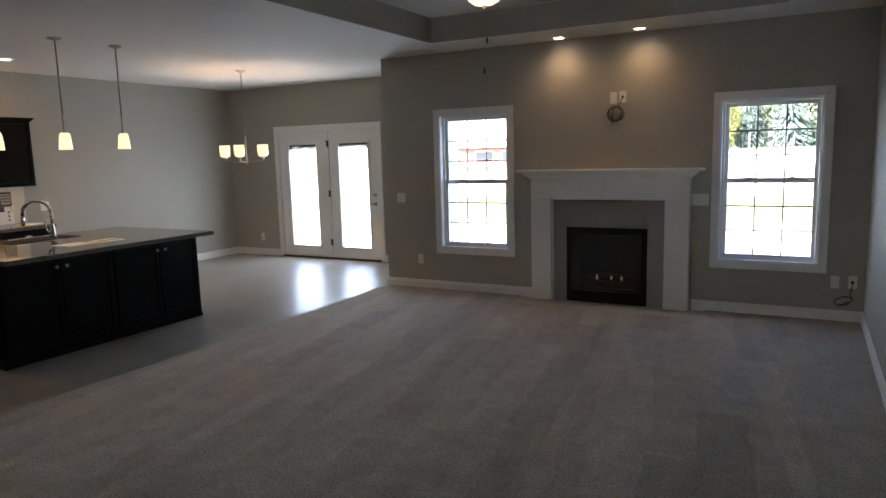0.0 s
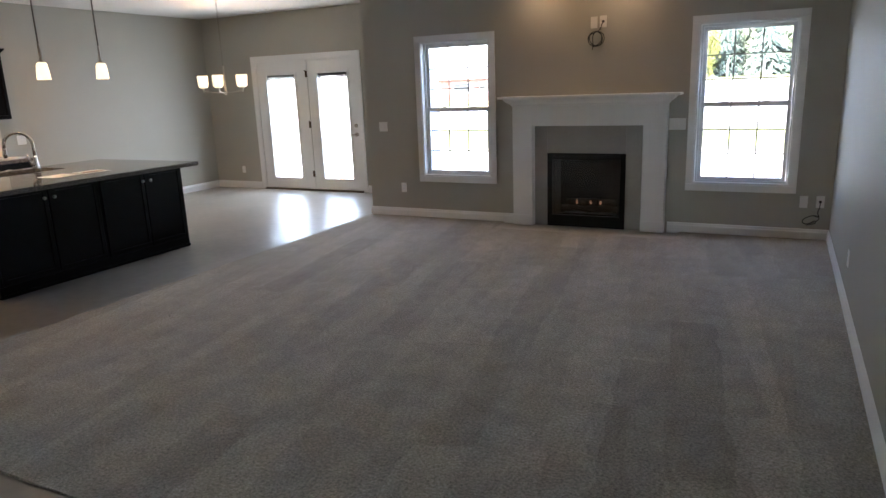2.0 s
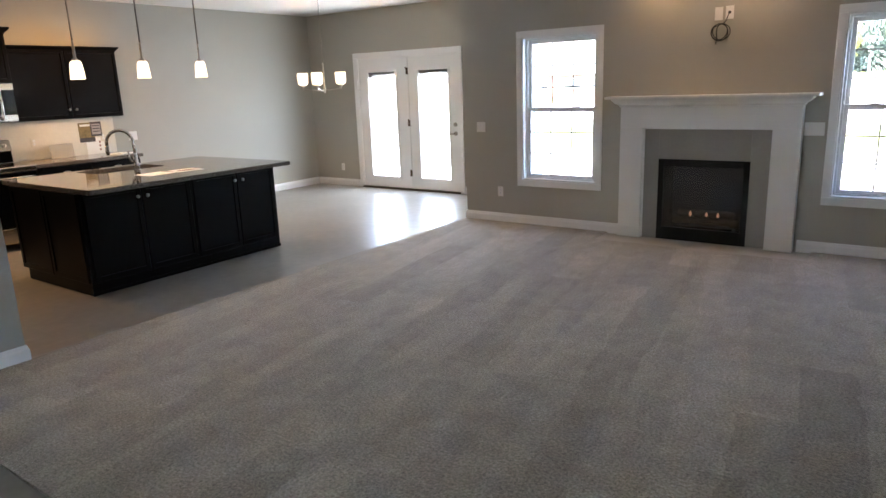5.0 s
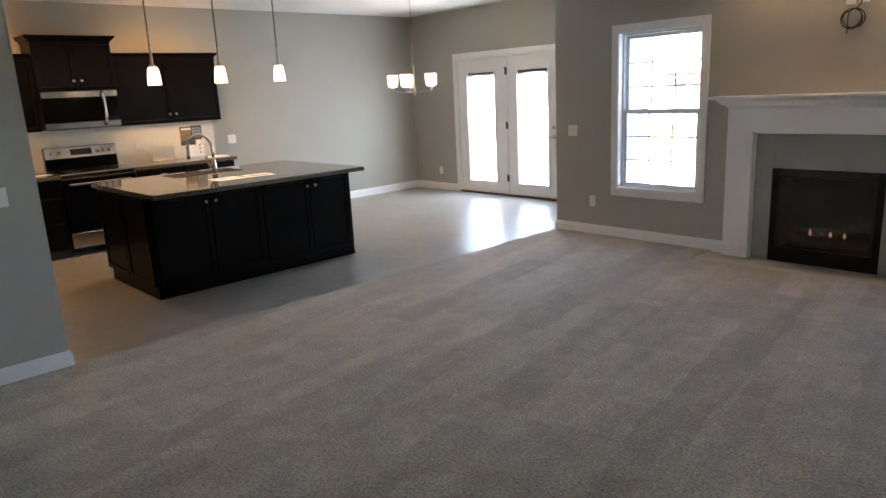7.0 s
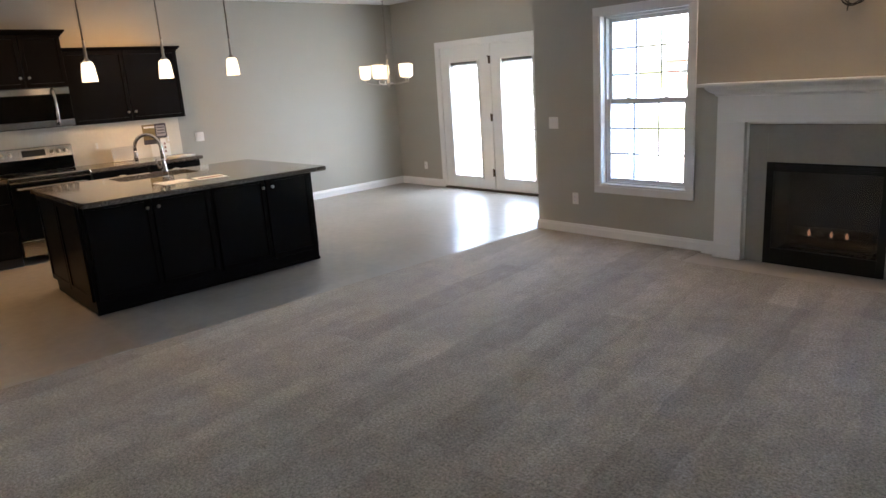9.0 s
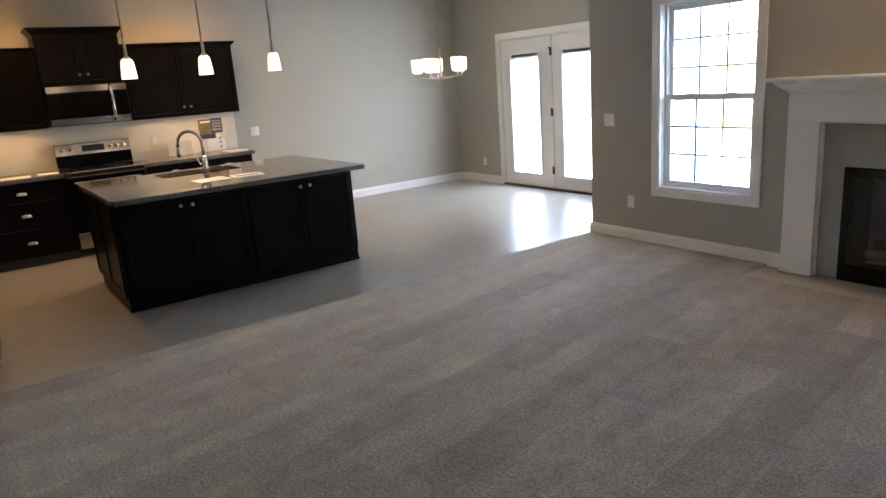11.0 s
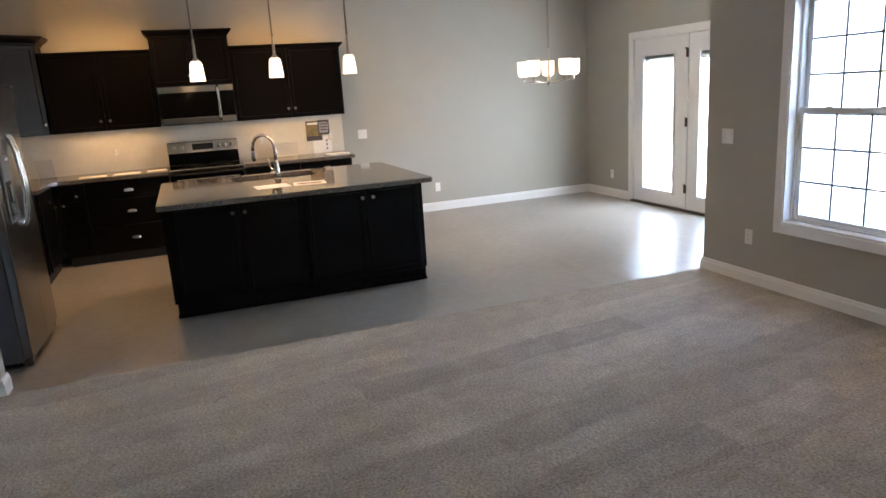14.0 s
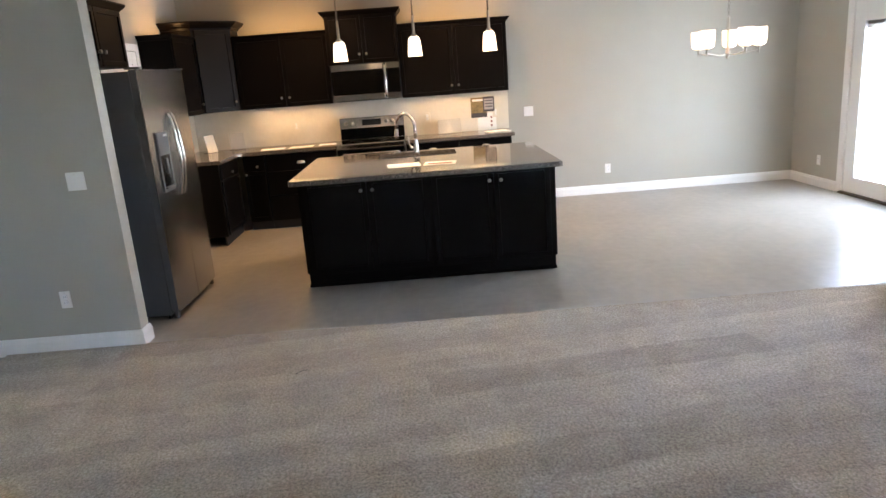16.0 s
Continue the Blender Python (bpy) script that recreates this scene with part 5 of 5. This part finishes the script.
for k in range(4):
    p = part("page", bx(-0.10, 0.10, -0.13, 0.13, 0.003 * k, 0.003 * k + 0.0026), M_PAPER, st)
    p.matrix_basis = pose(0.006 * (k % 2), 0, 0, 0, 0, (0, 5, -4, 8)[k])


def sign_holder(place, turn, w, h, label, lean=12, filled=True):
    t = thing("acrylic_sign_holder", (*place, 0.9147), turn, label, "sign holder", "sign holders")
    a = part("face", bx(-w / 2, w / 2, -0.004, 0.0, 0.002, h, 0.001), M_ACRYLIC, t, "clear acrylic face")
    a.matrix_basis = pose(0, 0, 0, -lean)
    if filled:
        b = part("insert_sheet", bx(-w / 2 + 0.003, w / 2 - 0.003, 0.001, 0.0018, 0.004, h - 0.004), M_SPLASH, t, "pale printed insert")
        b.matrix_basis = pose(0, 0, 0, -lean)
    a.visible_shadow = False
    part("base_plate", bx(-w / 2, w / 2, -0.004, 0.08, 0.0, 0.003), M_ACRYLIC, t)
    return t


sign_holder((-8.50, 1.60), 150, 0.15, 0.21, "pale flyer in a clear acrylic holder near the corner")
sign_holder((-8.66, 1.86), 120, 0.17, 0.20, "empty clear acrylic holder by the backsplash", filled=False)
sign_holder((-8.70, 4.42), 92, 0.28, 0.17, "white flyer in a clear acrylic holder beside the range")

ps = thing("info_poster", (RX + 0.0105, 4.85, 1.19), 90, "photo poster and flyer taped on the backsplash", "poster")
part("backing", bx(-0.075, 0.155, -0.004, -0.0005, -0.28, -0.07), M_PAPER, ps, "white flyer page")
part("photo", bx(-0.15, 0.045, -0.0065, -0.0045, -0.12, 0.12), M_INK_GREEN, ps, "olive and brown garden photo")
part("photo_band", bx(-0.15, 0.045, -0.0072, -0.0067, -0.12, -0.065), M_INK_DARK, ps)
part("photo_title", bx(-0.13, 0.03, -0.0072, -0.0067, 0.075, 0.10), M_PAPER, ps)
part("card", bx(0.0, 0.14, -0.009, -0.0074, -0.055, 0.125), M_INK_DARK, ps, "dark framed card")
part("card_face", bx(0.015, 0.125, -0.0098, -0.0092, -0.03, 0.10), M_INK_GREY, ps, "grey card face")
for k in range(3):
    part("card_line", bx(0.025, 0.115, -0.0104, -0.010, 0.07 - 0.035 * k, 0.082 - 0.035 * k), M_INK_DARK, ps)
    part("swatch", bx(0.085, 0.105, -0.0056, -0.0045, -0.14 - 0.048 * k, -0.115 - 0.048 * k), M_INK_RED, ps, "small red brown swatch")


bm = bmesh.new()
tube(bm, [(-3.985, 3.25, 0.017), (-4.005, 3.265, 0.018), (-4.025, 3.29, 0.019), (-4.035, 3.31, 0.018), (-4.025, 3.317, 0.017)], 0.0016, 6)
tagged(link("carpet_thread", bm, M_CABLE), "short dark loose thread lying on the carpet", "thread")


# ---- outdoors ----
def ground_z(x, y):
    far = max(0.0, min(1.0, (y - 30) / 28))
    right = max(0.0, min(1.0, (x + 22) / 18))
    return -0.45 + 1.75 * far * far * (3 - 2 * far) * right * right * (3 - 2 * right)


def ground():
    bm = bmesh.new()
    ys = [-1500, -300, -60, -20, 0, 9, 12, 16, 20, 24, 28, 32, 36, 40, 44, 48, 52, 56, 60, 70, 90, 130, 300, 800, 2500]
    xs = [-2500, -800, -300, -120, -80, -60, -45, -35, -28, -22, -18, -14, -10, -6, -2, 2, 6, 12, 20, 40, 80, 200, 800, 2500]
    rows = [[bm.verts.new((x, y, ground_z(x, y))) for x in xs] for y in ys]
    for A, B in zip(rows, rows[1:]):
        for k in range(len(xs) - 1):
            bm.faces.new((A[k], A[k + 1], B[k + 1], B[k]))
    tagged(link("ground", bm, M_GROUND, True), "pale dry ground with bands of yellow green lawn", "ground", "", "structure")


ground()

# clapboards on the outside of the dining wall, seen through the near window
SXE = FX0 + 0.12
bm = bx(SXE + 0.001, SXE + 0.006, FY + 0.16, DY + 0.148, -0.42, CEIL + 0.25)
sid = tagged(link("siding", bm, M_SIDING), "white clapboard siding on the outside of the dining wall", "siding", "", "structure")
y0, y1, pitch = FY + 0.17, 8.66, 0.135
proto = None
for k in range(24):
    z = -0.40 + pitch * k
    if proto is None:
        bm = bmesh.new()
        prof = [(0.0065, 0.0), (0.024, 0.0), (0.022, 0.02), (0.009, pitch + 0.012), (0.0065, pitch + 0.012)]
        A = [bm.verts.new((x, y0, q)) for x, q in prof]
        B = [bm.verts.new((x, y1, q)) for x, q in prof]
        bm.faces.new(A)
        bm.faces.new(B[::-1])
        for j in range(5):
            bm.faces.new((A[j], B[j], B[(j + 1) % 5], A[(j + 1) % 5]))
        bmesh.ops.recalc_face_normals(bm, faces=bm.faces)
        proto = link("clapboard", bm, M_SIDING)
        ob = proto
    else:
        ob = new("clapboard", proto.data)
    ob.parent = sid
    ob.location = (SXE, 0, z)
ob = link("corner_board", bx(SXE + 0.0065, SXE + 0.03, 8.661, DY + 0.15, -0.42, CEIL + 0.25, 0.003), M_SIDING)
ob.parent = sid


def house(place, turn):
    t = thing("brick_house", place, turn, "single storey red brick house with a light grey roof", "house")
    W, D, H = 13.0, 9.0, 2.5
    part("wall", bx(-W / 2, W / 2, 0, D, 0, H), M_BRICK, t, "red brick walls")
    bm = bmesh.new()
    o = 0.5
    v = [bm.verts.new(p) for p in ((-W / 2 - o, -o, H + 0.01), (W / 2 + o, -o, H + 0.01), (W / 2 + o, D + o, H + 0.01), (-W / 2 - o, D + o, H + 0.01), (-W / 2 - o, D / 2, H + 2.6), (W / 2 + o, D / 2, H + 2.6))]
    for q in ((0, 1, 5, 4), (2, 3, 4, 5), (0, 4, 3), (1, 2, 5), (0, 3, 2, 1)):
        bm.faces.new([v[i] for i in q])
    part("roof", bm, M_ROOF, t, "light grey shingle roof")
    bm = bx(3.2, 6.4, -1.2, -0.002, 0, H)
    part("porch_wall", bm, M_BRICK, t)
    bm = bmesh.new()
    v = [bm.verts.new(p) for p in ((2.9, -1.6, H + 0.02), (6.7, -1.6, H + 0.02), (4.8, -1.6, H + 1.7), (2.9, 3, H + 0.02), (6.7, 3, H + 0.02), (4.8, 3, H + 1.7))]
    for q in ((0, 1, 2), (3, 5, 4), (0, 2, 5, 3), (1, 4, 5, 2), (0, 3, 4, 1)):
        bm.faces.new([v[i] for i in q])
    part("porch_gable", bm, M_ROOF, t)
    for wx, ww in ((-4.2, 1.6), (-0.6, 2.2), (1.9, 1.0)):
        wn_ = part("window", bx(wx - ww / 2, wx + ww / 2, -0.06, -0.002, 0.9, 2.1), M_TRIM, t, "white framed window")
        part("pane", bx(wx - ww / 2 + 0.1, wx + ww / 2 - 0.1, -0.08, -0.062, 1.0, 2.0), M_DARKWIN, wn_, "dark window pane")
    part("front_door", bx(4.3, 5.3, -1.26, -1.202, 0.02, 2.1), M_DARKWIN, t)


house((-33.5, 74, ground_z(-33.5, 74)), 18)


def tree(name, x, y, h, r, material, kind, seed, label):
    rnd = random.Random(seed)
    t = thing(name, (x, y, ground_z(x, y) - 0.02), label=label, category="tree", group="trees along the far field")
    part("trunk", tube(bmesh.new(), [(0, 0, 0), (0.1, 0, h * 0.3), (0.05, 0.1, h * 0.6), (0, 0, h * 0.93)], [0.22, 0.17, 0.10, 0.03], 8), M_BARK, t)
    co, fa = [], []
    if kind == "conifer":
        layers = int(h * 5)
        for i in range(layers):
            u = 0.10 + 0.9 * i / layers
            zz, rr = h * u, r * (1 - u) ** 0.8 + 0.12
            nb = max(9, int(34 * (1 - u) + 8))
            for k in range(nb):
                a = rnd.uniform(0, 2 * math.pi)
                ln = rr * rnd.uniform(0.65, 1.12)
                if rnd.random() < 0.08:
                    continue
                c, s = math.cos(a), math.sin(a)
                for q in range(4):
                    f0, f1 = q / 4, (q + 1.25) / 4
                    wd = 0.13 * ln * (1.1 - f0) * rnd.uniform(0.5, 1.1)
                    z0_, z1_ = zz - 0.30 * ln * f0 + rnd.uniform(-0.08, 0.08), zz - 0.36 * ln * f1 + rnd.uniform(-0.12, 0.05)
                    i0 = len(co)
                    co += [(c * ln * f0, s * ln * f0, z0_), (c * ln * f1 - s * wd, s * ln * f1 + c * wd, z1_ - 0.1), (c * ln * f1 * 1.05, s * ln * f1 * 1.05, z1_), (c * ln * f1 + s * wd, s * ln * f1 - c * wd, z1_ - 0.1)]
                    fa.append((i0, i0 + 1, i0 + 2, i0 + 3))
    else:
        blobs = [(rnd.uniform(-0.5, 0.5) * r, rnd.uniform(-0.5, 0.5) * r, h * rnd.uniform(0.35, 0.85), r * rnd.uniform(0.3, 0.55)) for _ in range(14)]
        for i in range(6000):
            bx_, by_, bz_, br = blobs[i % 14]
            v = Vector((rnd.gauss(0, 1), rnd.gauss(0, 1), rnd.gauss(0, 1))).normalized() * br * rnd.uniform(0.6, 1.08)
            p = Vector((bx_, by_, bz_)) + v
            if kind == "willow":
                p.z -= 0.35 * h * rnd.random() * min(1.0, (p.xy.length / r))
            p.z = max(0.1, p.z)
            d1 = Vector((rnd.gauss(0, 1), rnd.gauss(0, 1), rnd.gauss(0, 1) - (2.5 if kind == "willow" else 0))).normalized() * rnd.uniform(0.10, 0.22)
            d2 = d1.orthogonal().normalized() * rnd.uniform(0.06, 0.12)
            i0 = len(co)
            co += [tuple(p - d1), tuple(p - d2), tuple(p + d1), tuple(p + d2)]
            fa.append((i0, i0 + 1, i0 + 2, i0 + 3))
    me = bpy.data.meshes.new("crown")
    me.from_pydata(co, [], fa)
    me.materials.append(material)
    c = new("crown", me)
    c.parent = t
    c["kind"] = "stuff"
    return t


tree("willow_tree", -7.4, 63, 5.4, 2.7, M_WILLOW, "willow", 3, "yellow green weeping willow at the edge of the field")
for i, (x, y, h, r) in enumerate(((-5.0, 66, 7.6, 1.9), (-3.2, 68, 8.2, 2.0), (-1.5, 64, 6.6, 2.2), (1.9, 66, 8.0, 2.1), (3.6, 68, 6.2, 1.9), (0.2, 69, 8.3, 1.8), (5.6, 66, 7.0, 2.0), (8.0, 67, 8.2, 2.2))):
    tree("spruce_tree", x, y, h, r, (M_PINE, M_PINE2)[i % 2], "conifer", 10 + i, ("blue green spruce tree beyond the field", "dark green pine tree beyond the field")[i % 2])
for i, (x, y, h, r) in enumerate(((-10.5, 72, 5.0, 2.4), (-4.0, 72, 6.5, 2.6), (1.0, 74, 7.0, 2.6), (6.5, 72, 6.0, 2.5))):
    tree("broadleaf_tree", x, y, h, r, M_PINE2, "leafy", 40 + i, "olive green leafy tree behind the conifers")
for i in range(9):
    x = -12 + 2.6 * i
    p = thing("field_fence_post", (x, 58.5, ground_z(x, 58.5)), label="thin grey wire fence post at the field edge", category="fence post", group="field fence posts")
    part("post", tube(bmesh.new(), [(0, 0, -0.1), (0, 0, 1.2)], 0.05, 6), M_ROOF, p)
